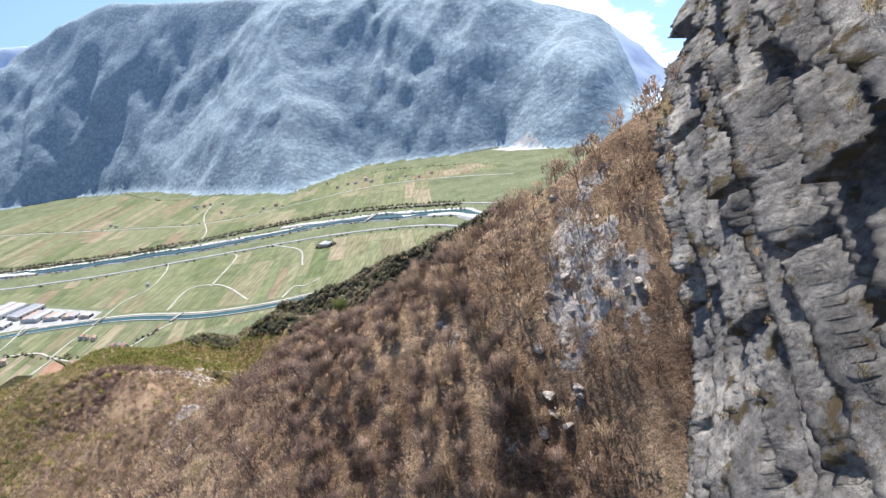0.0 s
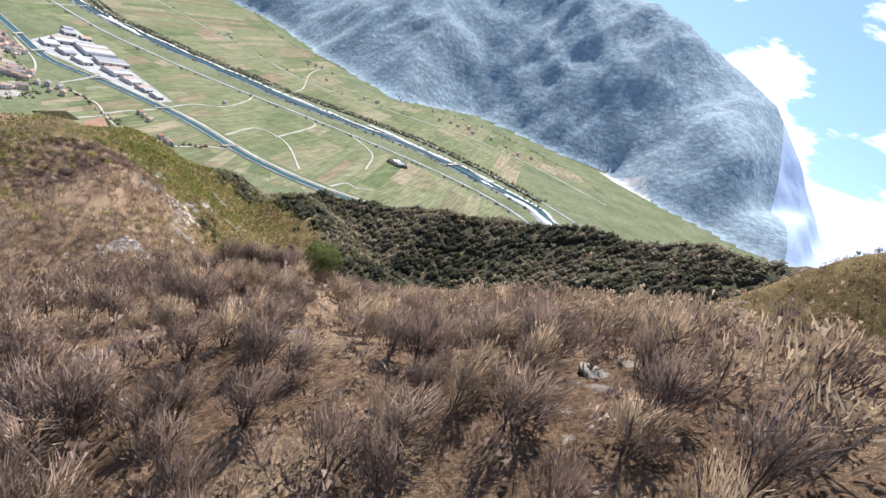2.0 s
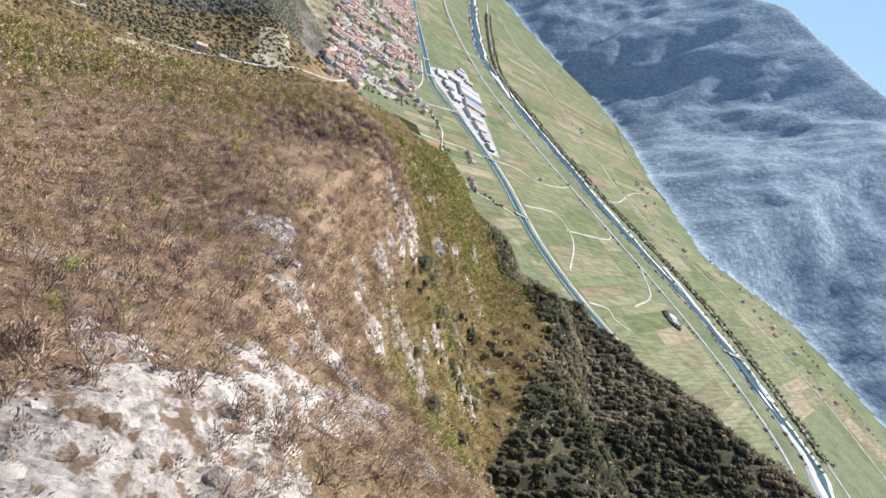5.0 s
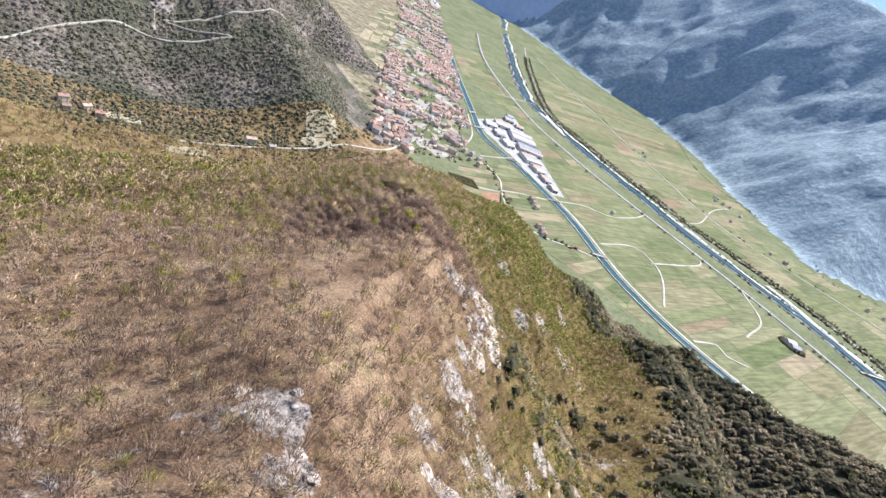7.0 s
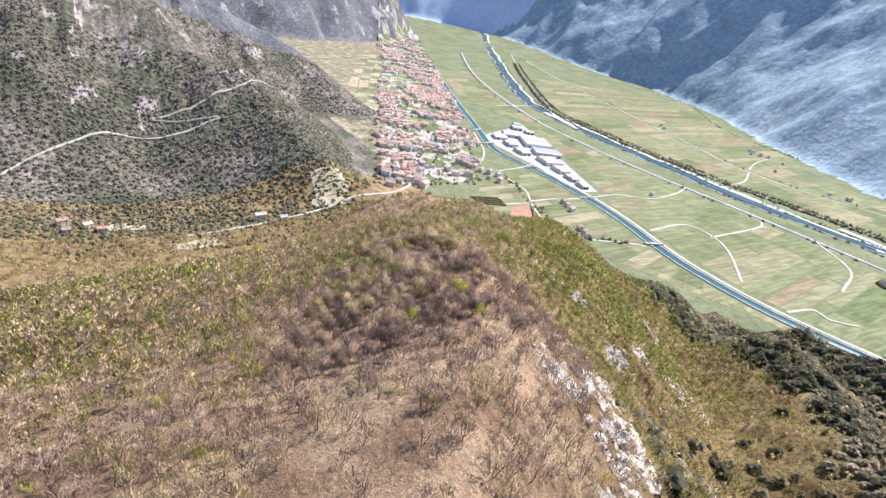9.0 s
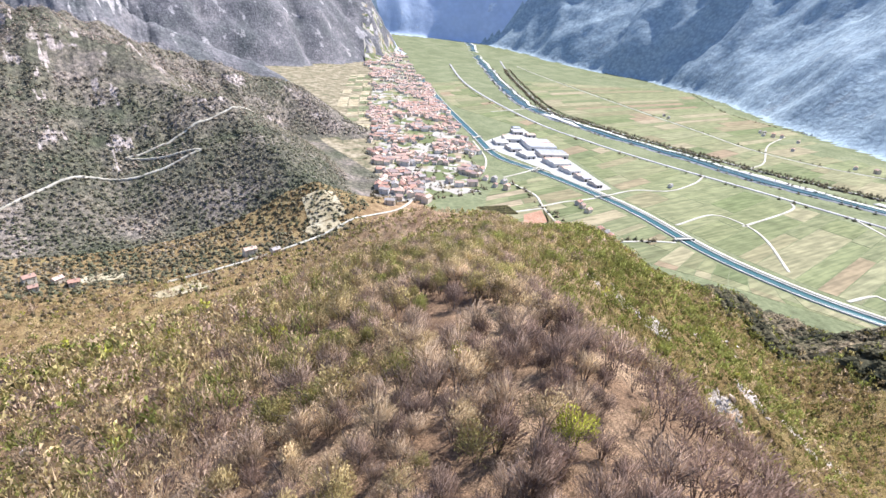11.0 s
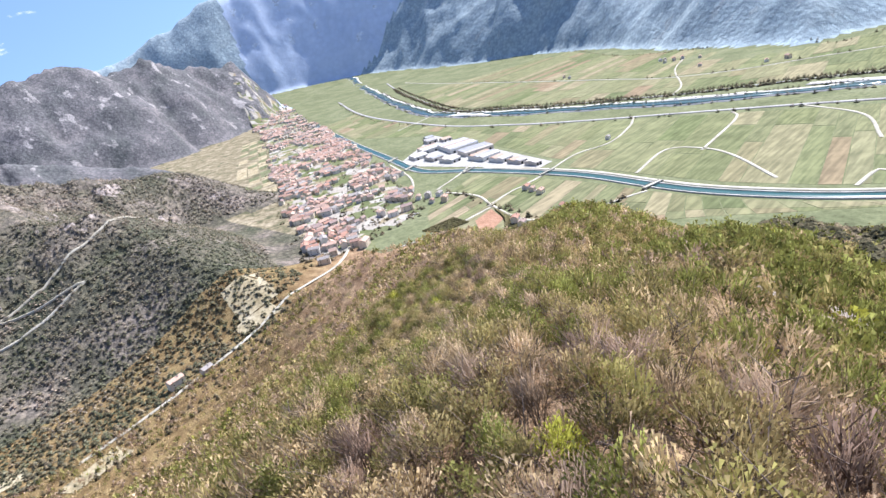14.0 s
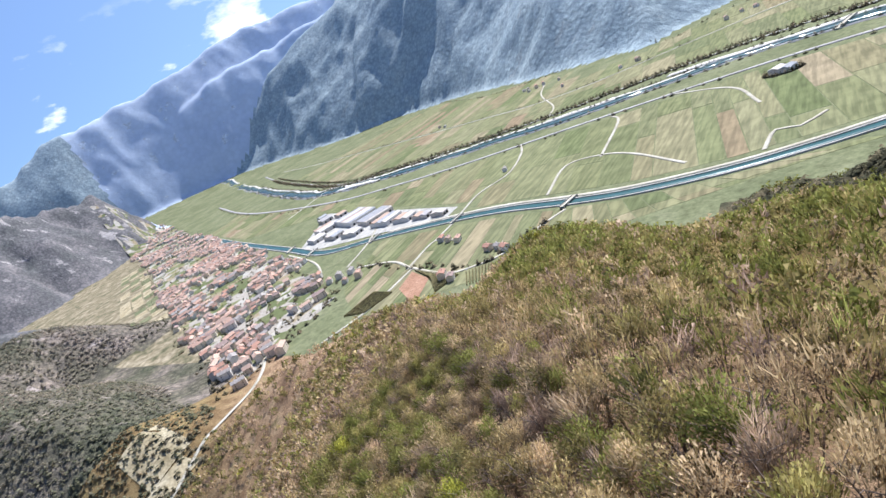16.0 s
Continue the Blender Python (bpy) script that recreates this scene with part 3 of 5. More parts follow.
TRACKS = [[(-109, 188), (-126, 160), (-149, 104), (-188, 80), (-222, 78), (-294, 110), (-350, 140), (-422, 145)],
          [(-157, 250), (-166, 353), (-114, 358), (-62, 325), (14, 243)], [(-113, 350), (-130, 515), (-155, 562)],
          [(90, 225), (98, 275), (120, 268), (143, 295)], [(-53, 573), (36, 502), (78, 390)], [(-290, 106), (-296, 20), (-320, -40)],
          [(-453, 153), (-478, 238), (-530, 340)], [(-298, 106), (-300, 181), (-247, 163)], [(-304, 262), (-309, 337), (-284, 399), (-303, 497), (-330, 560)],
          [(-1117, 815), (-1090, 685), (-1068, 571)], [(-733, 275), (-588, 208), (-509, 149), (-474, 102), (-496, 88), (-540, 110)],
          [(-300, 262), (-300, 228), (-300, 181)], [(-545, 1250), (-480, 1050), (-366, 838), (-340, 745)], [(-430, -60), (-400, -62), (-359, -112), (-331, -195), (-318, -245), (-300, -330), (-290, -420)]]
for tr in TRACKS:
    road(tr, 4.2, M_TRACK, "narrow pale farm track between the fields", "farm_track", lift=0.75)


# ---- forest ----
def attr_ramp(name, stops, rough=0.95, island=0.35):
    """Colour by a tree's own tint, with variation from twig to twig."""
    m, nodes, links, b = mat_base(name, rough)
    nt = m.node_tree
    a = nodes.new("ShaderNodeAttribute")
    a.attribute_name = "tint"
    col = ramp(nt, a.outputs["Fac"], stops)
    g = nodes.new("ShaderNodeNewGeometry")
    var = ramp(nt, g.outputs["Random Per Island"], [(0.0, (1 - island,) * 3), (1.0, (1 + island,) * 3)])
    tree = ramp(nt, noise_node(nt, 0.34, 3, 0.6), [(0.34, (0.45, 0.44, 0.44)), (0.66, (1.55, 1.53, 1.5))])
    links.new(mixc(nt, 1.0, mixc(nt, 1.0, col, var, "MULTIPLY"), tree, "MULTIPLY"), b.inputs["Base Color"])
    return m


def airy(m, bsdf, glow=0.28):
    """Light passes through buds and thin leaves."""
    nt = m.node_tree
    nodes, links = nt.nodes, nt.links
    col = bsdf.inputs["Base Color"].links[0].from_socket
    thin = nodes.new("ShaderNodeBsdfTranslucent")
    links.new(col, thin.inputs["Color"])
    leaf = nodes.new("ShaderNodeMixShader")
    leaf.inputs[0].default_value = glow
    links.new(bsdf.outputs[0], leaf.inputs[1])
    links.new(thin.outputs[0], leaf.inputs[2])
    links.new(leaf.outputs[0], nodes["Material Output"].inputs["Surface"])
    return m


TINTS = [(0.0, (0.225, 0.16, 0.128)), (0.18, (0.345, 0.256, 0.195)), (0.36, (0.45, 0.34, 0.228)), (0.52, (0.42, 0.325, 0.18)), (0.66, (0.315, 0.262, 0.115)), (0.82, (0.238, 0.22, 0.078)), (0.93, (0.205, 0.218, 0.062)), (1.0, (0.34, 0.34, 0.06))]
M_TWIG = attr_ramp("twigs and buds", TINTS, island=0.16)
airy(M_TWIG, M_TWIG.node_tree.nodes["Principled BSDF"])
M_BARK, _n, _l, _b = mat_base("grey-brown bark", 0.95)
_l.new(ramp(M_BARK.node_tree, noise_node(M_BARK.node_tree, 3.0, 5), [(0.3, (0.09, 0.068, 0.058)), (0.7, (0.21, 0.165, 0.14))]), _b.inputs["Base Color"])
M_PINE = attr_ramp("evergreen needles", [(0.0, (0.06, 0.06, 0.037)), (0.5, (0.13, 0.115, 0.07)), (1.0, (0.25, 0.20, 0.13))])
M_SCRUB = attr_ramp("mountain scrub", [(0.0, (0.135, 0.145, 0.09)), (0.35, (0.225, 0.20, 0.14)), (0.7, (0.35, 0.285, 0.23)), (1.0, (0.47, 0.38, 0.33))])
airy(M_SCRUB, M_SCRUB.node_tree.nodes["Principled BSDF"], 0.3)
airy(M_PINE, M_PINE.node_tree.nodes["Principled BSDF"], 0.2)


def stick(v, f, a, b, r0, r1):
    """A tapered three-sided stick from a to b."""
    a, b = np.array(a), np.array(b)
    d = (b - a) / (np.linalg.norm(b - a) + 1e-9)
    u = np.cross(d, (0.3, 0.9, 0.2))
    u /= np.linalg.norm(u)
    w = np.cross(d, u)
    n = len(v)
    for p, r in ((a, r0), (b, r1)):
        for k in range(3):
            q = 2.0944 * k
            v.append(p + r * (math.cos(q) * u + math.sin(q) * w))
    for k in range(3):
        m = (k + 1) % 3
        f.append((n + k, n + m, n + 3 + m))
        f.append((n + k, n + 3 + m, n + 3 + k))


def rounded(v, f, centre):
    """Turn the leaves of a crown outwards, with soft normals round its centre."""
    mid = v[f].mean(1) - centre
    nrm = np.cross(v[f[:, 1]] - v[f[:, 0]], v[f[:, 2]] - v[f[:, 0]])
    flip = (nrm * (mid + (0, 0, 0.15))).sum(1) < 0
    f = np.where(flip[:, None], f[:, ::-1], f)
    nrm = np.where(flip[:, None], -nrm, nrm)
    nrm /= np.linalg.norm(nrm, axis=1, keepdims=True) + 1e-9
    out = (mid + (0, 0, 0.10)) / (np.linalg.norm(mid + (0, 0, 0.10), axis=1, keepdims=True) + 1e-9)
    soft = 0.9 * out + 0.7 * nrm
    soft /= np.linalg.norm(soft, axis=1, keepdims=True)
    n = np.zeros(v.shape)
    n[f.ravel()] = np.repeat(soft, 3, axis=0)
    return v, f, n


def make_tree(rng, stems, limbs, twigs, tw, leaf=0.0, spread=0.42, seg=True, long=(0.10, 0.26), flat=0.55):
    """Unit-height bare or budding tree: (trunk verts, tris), (crown verts, tris)."""
    tv, tf, cv, cf, tips = [], [], [], [], []
    for s in range(stems):
        q = rng.random() * 6.283
        lean = rng.uniform(0.05, 0.20) if stems > 1 else rng.uniform(0, 0.06)
        base = np.array((0.03 * math.cos(q), 0.03 * math.sin(q), -0.06))
        mid = base + np.array((math.cos(q) * lean * 0.5, math.sin(q) * lean * 0.5, rng.uniform(0.30, 0.42)))
        top = mid + np.array((math.cos(q) * lean, math.sin(q) * lean, rng.uniform(0.32, 0.44)))
        if seg:
            stick(tv, tf, base, mid, 0.013, 0.010)
            stick(tv, tf, mid, top, 0.010, 0.003)
        else:
            stick(tv, tf, base, top, 0.012, 0.004)
        for l in range(max(1, limbs // stems)):
            t = rng.uniform(0.25, 1.0)
            p = base + (mid - base) * min(1, t * 2) if t < 0.5 else mid + (top - mid) * (t * 2 - 1)
            q2 = q + rng.uniform(-2.2, 2.2)
            r = rng.uniform(0.5, 1.0) * spread * (1.15 - 0.55 * t)
            e = p + np.array((math.cos(q2) * r, math.sin(q2) * r, rng.uniform(0.10, 0.32)))
            if seg:
                stick(tv, tf, p, e, 0.0065, 0.002)
            tips.append((p, e))
        tips.append((mid, top))
    lobes = [(rng.uniform(0, 6.283), rng.uniform(0.35, 0.62), rng.uniform(0.42, 0.60), rng.uniform(0.80, 1.0)) for k in range(4 if twigs < 60 else 7)]
    for k in range(twigs):
        a, off, rad, top_ = lobes[rng.integers(len(lobes))]
        q = rng.random() * 6.283
        r = rad * math.sqrt(rng.random())
        x = (off * math.cos(a) + r * math.cos(q)) * spread
        y = (off * math.sin(a) + r * math.sin(q)) * spread
        z = top_ * (0.60 + 0.40 * math.sqrt(max(0.0, 1 - (r / rad) ** 2))) * rng.uniform(0.62, 1.0)
        tip = np.array((x, y, z))
        ln = rng.uniform(*long)
        d = np.array((x * 0.9 + rng.normal(0, 0.09), y * 0.9 + rng.normal(0, 0.09), rng.uniform(0.35, 0.75)))
        d /= np.linalg.norm(d)
        u = np.cross(d, rng.normal(0, 1, 3))
        u /= np.linalg.norm(u) + 1e-9
        n = len(cv)
        if leaf and rng.random() < leaf:
            o = tip - d * ln * flat
            cv += [o, tip + u * tw * 2.0, tip - u * tw * 2.0]
        else:
            o = tip - d * ln
            cv += [o - u * tw, o + u * tw, tip]
        cf.append((n, n + 1, n + 2))
    cv, cf = np.array(cv), np.array(cf)
    return (np.array(tv), np.array(tf)), rounded(cv, cf, (0, 0, 0.42))


def make_conifer(rng, tiers, per, wid):
    v, f = [], []
    for t in range(tiers):
        z = 0.12 + 0.86 * t / tiers
        r = (1 - z) * wid + 0.03
        for k in range(per):
            q = 6.283 * (k + rng.random()) / per
            p = np.array((0, 0, z + 0.10))
            e = np.array((math.cos(q) * r, math.sin(q) * r, z - 0.05 + rng.uniform(-0.03, 0.03)))
            u = np.array((-math.sin(q), math.cos(q), 0)) * r * 0.5
            n = len(v)
            v += [p, e + u, e - u]
            f.append((n, n + 1, n + 2))
    return rounded(np.array(v), np.array(f), (0, 0, 0.3))


def scatter_mesh(name, kinds, which, pos, yaw, size, tint, mat, wide=None):
    """One mesh of many trees: kinds are (verts, tris), which picks one for each place."""
    V, F, T, N, base = [], [], [], [], 0
    for k, (kv, kf, *kn) in enumerate(kinds):
        sel = np.nonzero(which == k)[0]
        if not len(sel) or not len(kv):
            continue
        c, s = np.cos(yaw[sel])[:, None], np.sin(yaw[sel])[:, None]
        w = size[sel] * (wide[sel] if wide is not None else 1.0)
        x = (kv[None, :, 0] * c - kv[None, :, 1] * s) * w[:, None] + pos[sel, 0:1]
        y = (kv[None, :, 0] * s + kv[None, :, 1] * c) * w[:, None] + pos[sel, 1:2]
        z = kv[None, :, 2] * size[sel][:, None] + pos[sel, 2:3]
        V.append(np.stack([x, y, z], -1).reshape(-1, 3))
        if kn:
            n = kn[0]
            N.append(np.stack([n[None, :, 0] * c - n[None, :, 1] * s, n[None, :, 0] * s + n[None, :, 1] * c, n[None, :, 2] + 0 * c], -1).reshape(-1, 3))
        F.append((kf[None] + (base + np.arange(len(sel)) * len(kv))[:, None, None]).reshape(-1, 3))
        T.append(np.repeat(tint[sel], len(kv)))
        base += len(sel) * len(kv)
    return new(name, mesh_from(name, np.vstack(V), np.vstack(F), [mat], tint=np.concatenate(T), normals=np.vstack(N) if N else None))


rng = np.random.default_rng(7)
FLIGHT = np.array([(527, -690), (514, -643), (498, -600), (470, -552), (416, -517), (374, -495), (299, -453), (253, -424), (194, -384), (150, -352), (80, -300)], float)


def off_line(x, y):
    d = np.full(x.shape, 1e9)
    for a, b in zip(FLIGHT, FLIGHT[1:]):
        e = b - a
        t = np.clip(((x - a[0]) * e[0] + (y - a[1]) * e[1]) / (e @ e), 0, 1)
        d = np.minimum(d, np.hypot(x - a[0] - t * e[0], y - a[1] - t * e[1]))
    return d


def plots(x0, x1, y0, y1, step, jitter=0.45):
    X, Y = np.meshgrid(np.arange(x0, x1, step), np.arange(y0, y1, step))
    X = X + rng.uniform(-jitter, jitter, X.shape) * step
    Y = Y + rng.uniform(-jitter, jitter, Y.shape) * step
    return X.ravel(), Y.ravel()


px, py = plots(-330, 760, -900, 330, 3.15)
pz = ground_z(px, py)
st = np.hypot(ground_z(px + 3, py) - ground_z(px - 3, py), ground_z(px, py + 3) - ground_z(px, py - 3)) / 6
HOLLY = (486.0, -579.0)
holly_room = ((px - HOLLY[0]) ** 2 + (py - HOLLY[1]) ** 2) < 5
clearing = ((((px - 255) / 10) ** 2 + ((py + 421) / 7) ** 2 < 1) | (((px - 337) / 17) ** 2 + ((py + 471) / 11) ** 2 < 1)) & (rng.random(len(px)) < 0.72)
bare_ok = ((pz > 3) | ((py < -170) & (px > -300))) & (bare_rock(px, py, st) + rng.normal(0, 0.13, len(px)) < 0.62) & ~((px > 549 + 0.25 * (py + 640)) & (py < -600)) & ~holly_room & ~clearing & (pz < 372) & (py > -640 - 0.25 * np.abs(px - 540)) & (px < 650)
px, py, pz, st = px[bare_ok], py[bare_ok], pz[bare_ok], st[bare_ok]
dist = off_line(px, py)
keep = ~((dist < 1.0) & (px > 480) & (px < 512))
px, py, pz, st, dist = px[keep], py[keep], pz[keep], st[keep], dist[keep]
dark = evergreen(px, py) & (rng.random(len(px)) < 0.80) | ((grassy(px, py) > 0.6) & (py > -420) & (px < 420) & (px > 275) & (rng.random(len(px)) < 0.14 + 0.45 * (fbm(px, py, 30, 2, 231) > 0.16)))
up = np.clip((px - 238) / 60, 0, 1)                     # bare on the heights, budding lower down
patch = fbm(px, py, 70, 2, 301) * 0.9 + fbm(px, py, 20, 2, 303) * 0.9
sunny = np.exp(-((px - 345) / 55) ** 2 - ((py + 385) / 60) ** 2) + 0.7 * np.exp(-((px - 215) / 70) ** 2 - ((py + 265) / 70) ** 2)
tint = np.clip(0.58 - 0.34 * up + 0.25 * sunny + 0.16 * grassy(px, py) * up + 0.45 * patch + rng.normal(0, 0.25, len(px)) + 0.22 * (grassy(px, py) > 0.55) * (py > -0.7 * px - 190), 0, 0.93)
tint = np.clip(tint + 0.09 * np.clip((235 - px) / 60, 0, 1) * (px > -100), 0, 0.93)
tint = tint - 0.30 * np.exp(-((px - 308) / 44) ** 2 - ((py + 428) / 38) ** 2) - 0.12 * np.exp(-((px - 395) / 40) ** 2 - ((py + 520) / 40) ** 2)
tint = np.clip(tint + 0.16 * np.exp(-((px - 300) / 80) ** 2 - ((py + 540) / 60) ** 2), 0, 0.93)
tint = np.where(px > 430, np.minimum(0.9 * tint, 0.36), tint)
tint[(rng.random(len(px)) < 0.006 + 0.02 * (py < -465) * (px < 340)) & (px < 430)] = 1.0
size = rng.uniform(2.7, 5.4, len(px)) * np.where(dist > 210, 1.6, 1 + 0.40 * np.clip((285 - px) / 50, 0, 1)) * (1 - 0.25 * (st > 0.9))
size[px > 470] *= 0.9
low = (px > 470) & (dist < 9)
size[low] = np.minimum(size[low], 3.6)
low = (px < 305) & (dist < 14)
size[low] = np.minimum(size[low], 5.6)
yaw = rng.random(len(px)) * 6.283
flown_low = (px > 458) | (px < 305)
close_sel = (dist < np.where(px < 305, 19, 15)) & ~dark & flown_low
near_sel = ~close_sel & (dist < 38) & ~dark
back_sel = (dist >= 38) & (dist < 80) & ~dark
mid_sel = (dist >= 80) & (dist < 210) & ~dark
far_sel = (dist >= 210) & ~dark & (rng.random(len(px)) < 0.24)
POS = np.c_[px, py, pz]
BUDDING = 0.42
T_CLOSE = [make_tree(rng, rng.integers(4, 7), 18, 560, 0.0062, leaf=0.12, spread=0.42, long=(0.12, 0.32), flat=0.4) for k in range(7)]
T_BUD = [make_tree(rng, rng.integers(3, 6), 12, 720, 0.0075, leaf=0.70, spread=0.46, long=(0.08, 0.20), flat=0.35) for k in range(5)]
T_NEAR = [make_tree(rng, 3, 6, 120, 0.0120, leaf=0.35, seg=False, spread=0.44, long=(0.12, 0.30), flat=0.4) for k in range(8)]
T_BACK = [make_tree(rng, 1, 2, 52, 0.0210, leaf=0.40, seg=False, spread=0.44, long=(0.14, 0.32), flat=0.5) for k in range(8)]
T_MID = [make_tree(rng, 1, 2, 17, 0.044, leaf=0.45, seg=False, long=(0.18, 0.36)) for k in range(8)]
T_FAR = [make_tree(rng, 1, 2, 15, 0.050, leaf=0.5, seg=False, long=(0.22, 0.40)) for k in range(8)]


M_TWIG_OWN, _n, _l, _b = mat_base("twigs of single trees", 0.95)
_oi, _g = _n.new("ShaderNodeObjectInfo"), _n.new("ShaderNodeNewGeometry")
_l.new(mixc(M_TWIG_OWN.node_tree, 1.0, _oi.outputs["Color"], ramp(M_TWIG_OWN.node_tree, _g.outputs["Random Per Island"], [(0.0, (0.75,) * 3), (1.0, (1.25,) * 3)]), "MULTIPLY"), _b.inputs["Base Color"])
airy(M_TWIG_OWN, _b)
OWN = [[mesh_from("trunk", k[0][0], k[0][1], [M_BARK]), mesh_from("crown", k[1][0], k[1][1], [M_TWIG_OWN], normals=k[1][2])] for k in T_CLOSE + T_BUD]
order = np.argsort(dist + 1000 * ~close_sel)
single = order[:300]
close_sel[single] = False
near_sel[single] = False


def tint_colour(t):
    for (p0, c0_), (p1, c1_) in zip(TINTS, TINTS[1:]):
        if t <= p1:
            k = (t - p0) / (p1 - p0)
            return tuple(a + (b - a) * k for a, b in zip(c0_, c1_))
    return TINTS[-1][1]


for k in single:
    bud = tint[k] > BUDDING
    kk = len(T_CLOSE) + int(rng.integers(0, len(T_BUD))) if bud else int(rng.integers(0, len(T_CLOSE)))
    w = rng.uniform(0.95, 1.25)
    tree = new("tree")
    tree.matrix_basis = Matrix.LocRotScale(Vector(POS[k]), Euler((0, 0, yaw[k])), Vector((size[k] * w, size[k] * w, size[k])))
    part("trunk", OWN[kk][0], tree)
    c = part("crown", OWN[kk][1], tree)
    c.color = (*tint_colour(tint[k]), 1)
    tagged(tree, "small coppiced tree with yellow-green buds on the slope" if bud else "leafless grey-brown coppiced tree on the hillside", "tree", "trees of the crest")


def forest(name, label, sel, kinds, budding=None, with_trunks=True):
    idx = np.nonzero(sel)[0]
    which = rng.integers(0, len(kinds), len(idx))
    if budding is not None:
        b = tint[idx] > BUDDING
        which = np.where(b, len(kinds) + rng.integers(0, len(budding), len(idx)), which)
        kinds = kinds + budding
    wide = rng.uniform(0.95, 1.25, len(idx))
    root = new(name)
    tagged(root, label, "woodland", kind="stuff")
    if not with_trunks:
        c = scatter_mesh("crowns", [k[1] for k in kinds], which, POS[idx], yaw[idx], size[idx], tint[idx], M_TWIG, wide)
        c.parent = root
        return root
    t = scatter_mesh("trunks", [k[0] for k in kinds], which, POS[idx], yaw[idx], size[idx], tint[idx], M_BARK, wide)
    c = scatter_mesh("crowns", [k[1] for k in kinds], which, POS[idx], yaw[idx], size[idx], tint[idx], M_TWIG, wide)
    t.parent = c.parent = root
    return root


forest("crest_wood", "leafless and budding coppiced trees along the crest", close_sel, T_CLOSE, T_BUD)
forest("hillside_wood", "leafless brown trees crowding the spur", near_sel, T_NEAR)
forest("back_wood", "leafless brown trees on the upper slopes", back_sel, T_BACK, with_trunks=False)
forest("slope_wood", "brown and yellow-green budding trees on the slopes", mid_sel, T_MID, with_trunks=False)
forest("lower_wood", "brown and olive woodland on the lower slopes", far_sel, T_FAR, with_trunks=False)
bx, by = plots(436, 545, -655, -525, 2.3)
bz = ground_z(bx, by)
ok = (off_line(bx, by) < 30) & (bx < 536) & (bare_rock(bx, by, 0.6) + rng.normal(0, 0.2, len(bx)) < 0.75)
bx, by, bz = bx[ok], by[ok], bz[ok]
brush = scatter_mesh("brushwood", [t[1] for t in T_BACK], rng.integers(0, 8, len(bx)), np.c_[bx, by, bz], rng.random(len(bx)) * 6.283, rng.uniform(1.0, 2.8, len(bx)), np.clip(0.08 + rng.normal(0, 0.09, len(bx)), 0, 0.4), M_TWIG, rng.uniform(1.0, 1.5, len(bx)))
tagged(brush, "low dry brushwood under the trees of the crest", "shrubs", kind="stuff")
C_KINDS = [make_conifer(rng, 3, 6, 0.55) for k in range(4)]
ci = np.nonzero(dark & (rng.random(len(px)) < 0.48))[0]
cw = scatter_mesh("evergreen_wood", C_KINDS, rng.integers(0, 4, len(ci)), POS[ci], yaw[ci], np.minimum(size[ci], 5.5) * rng.uniform(0.8, 1.4, len(ci)), np.clip(0.35 + 2 * fbm(POS[ci, 0], POS[ci, 1], 40, 3, 71) + rng.normal(0, 0.25, len(ci)), 0, 1), M_PINE, rng.uniform(0.8, 1.7, len(ci)))
tagged(cw, "dark evergreen trees covering the lower shaded hills", "woodland", kind="stuff")
# one broad evergreen on the crest
g_rng = np.random.default_rng(21)
g_trunk, g_crown = make_tree(g_rng, 5, 14, 5200, 0.0048, leaf=1.0, spread=0.50, long=(0.04, 0.09))
M_HOLLY = per_island("evergreen broad leaves", [(0.07, 0.10, 0.03), (0.11, 0.15, 0.045), (0.17, 0.21, 0.07), (0.27, 0.21, 0.09)], 0.7)
airy(M_HOLLY, M_HOLLY.node_tree.nodes["Principled BSDF"])
holly = new("evergreen_tree")
holly.matrix_basis = Matrix.LocRotScale(Vector((HOLLY[0], HOLLY[1], hz(*HOLLY) - 0.1)), Euler((0, 0, 0.4)), Vector((4.6, 4.6, 5.6)))
part("trunk", mesh_from("trunk", g_trunk[0], g_trunk[1], [M_BARK]), holly)
part("crown", mesh_from("crown", g_crown[0], g_crown[1], [M_HOLLY], normals=g_crown[2]), holly)
tagged(holly, "round evergreen tree with dark green leaves among bare trees", "tree")
# scrub on the mountain across the side valley
qx, qy = plots(-1500, -300, -1150, 60, 6.5)
qz = ground_z(qx, qy)
ok = ((qz > 6) | (qy < -200)) & (qx < -300 - 0.12 * (qy + 300)) & (fbm(qx, qy, 90, 4, 401) + 0.5 * fbm(qx, qy, 22, 2, 405) < 0.24 - 0.0005 * qz) & (qx - 0.8 * qy > -1250)
qx, qy, qz = qx[ok], qy[ok], qz[ok]
S_KINDS = [make_conifer(rng, 2, 4, 0.66) for k in range(4)]
sw = scatter_mesh("mountain_scrub", S_KINDS, rng.integers(0, 4, len(qx)), np.c_[qx, qy, qz], rng.random(len(qx)) * 6.283, rng.uniform(2.8, 6.8, len(qx)), np.clip(0.20 + 0.0022 * qz + 1.3 * fbm(qx, qy, 60, 3, 411) + rng.normal(0, 0.12, len(qx)), 0, 1), M_SCRUB)
tagged(sw, "dark green and brown scrub on the steep mountain side", "scrub", kind="stuff")


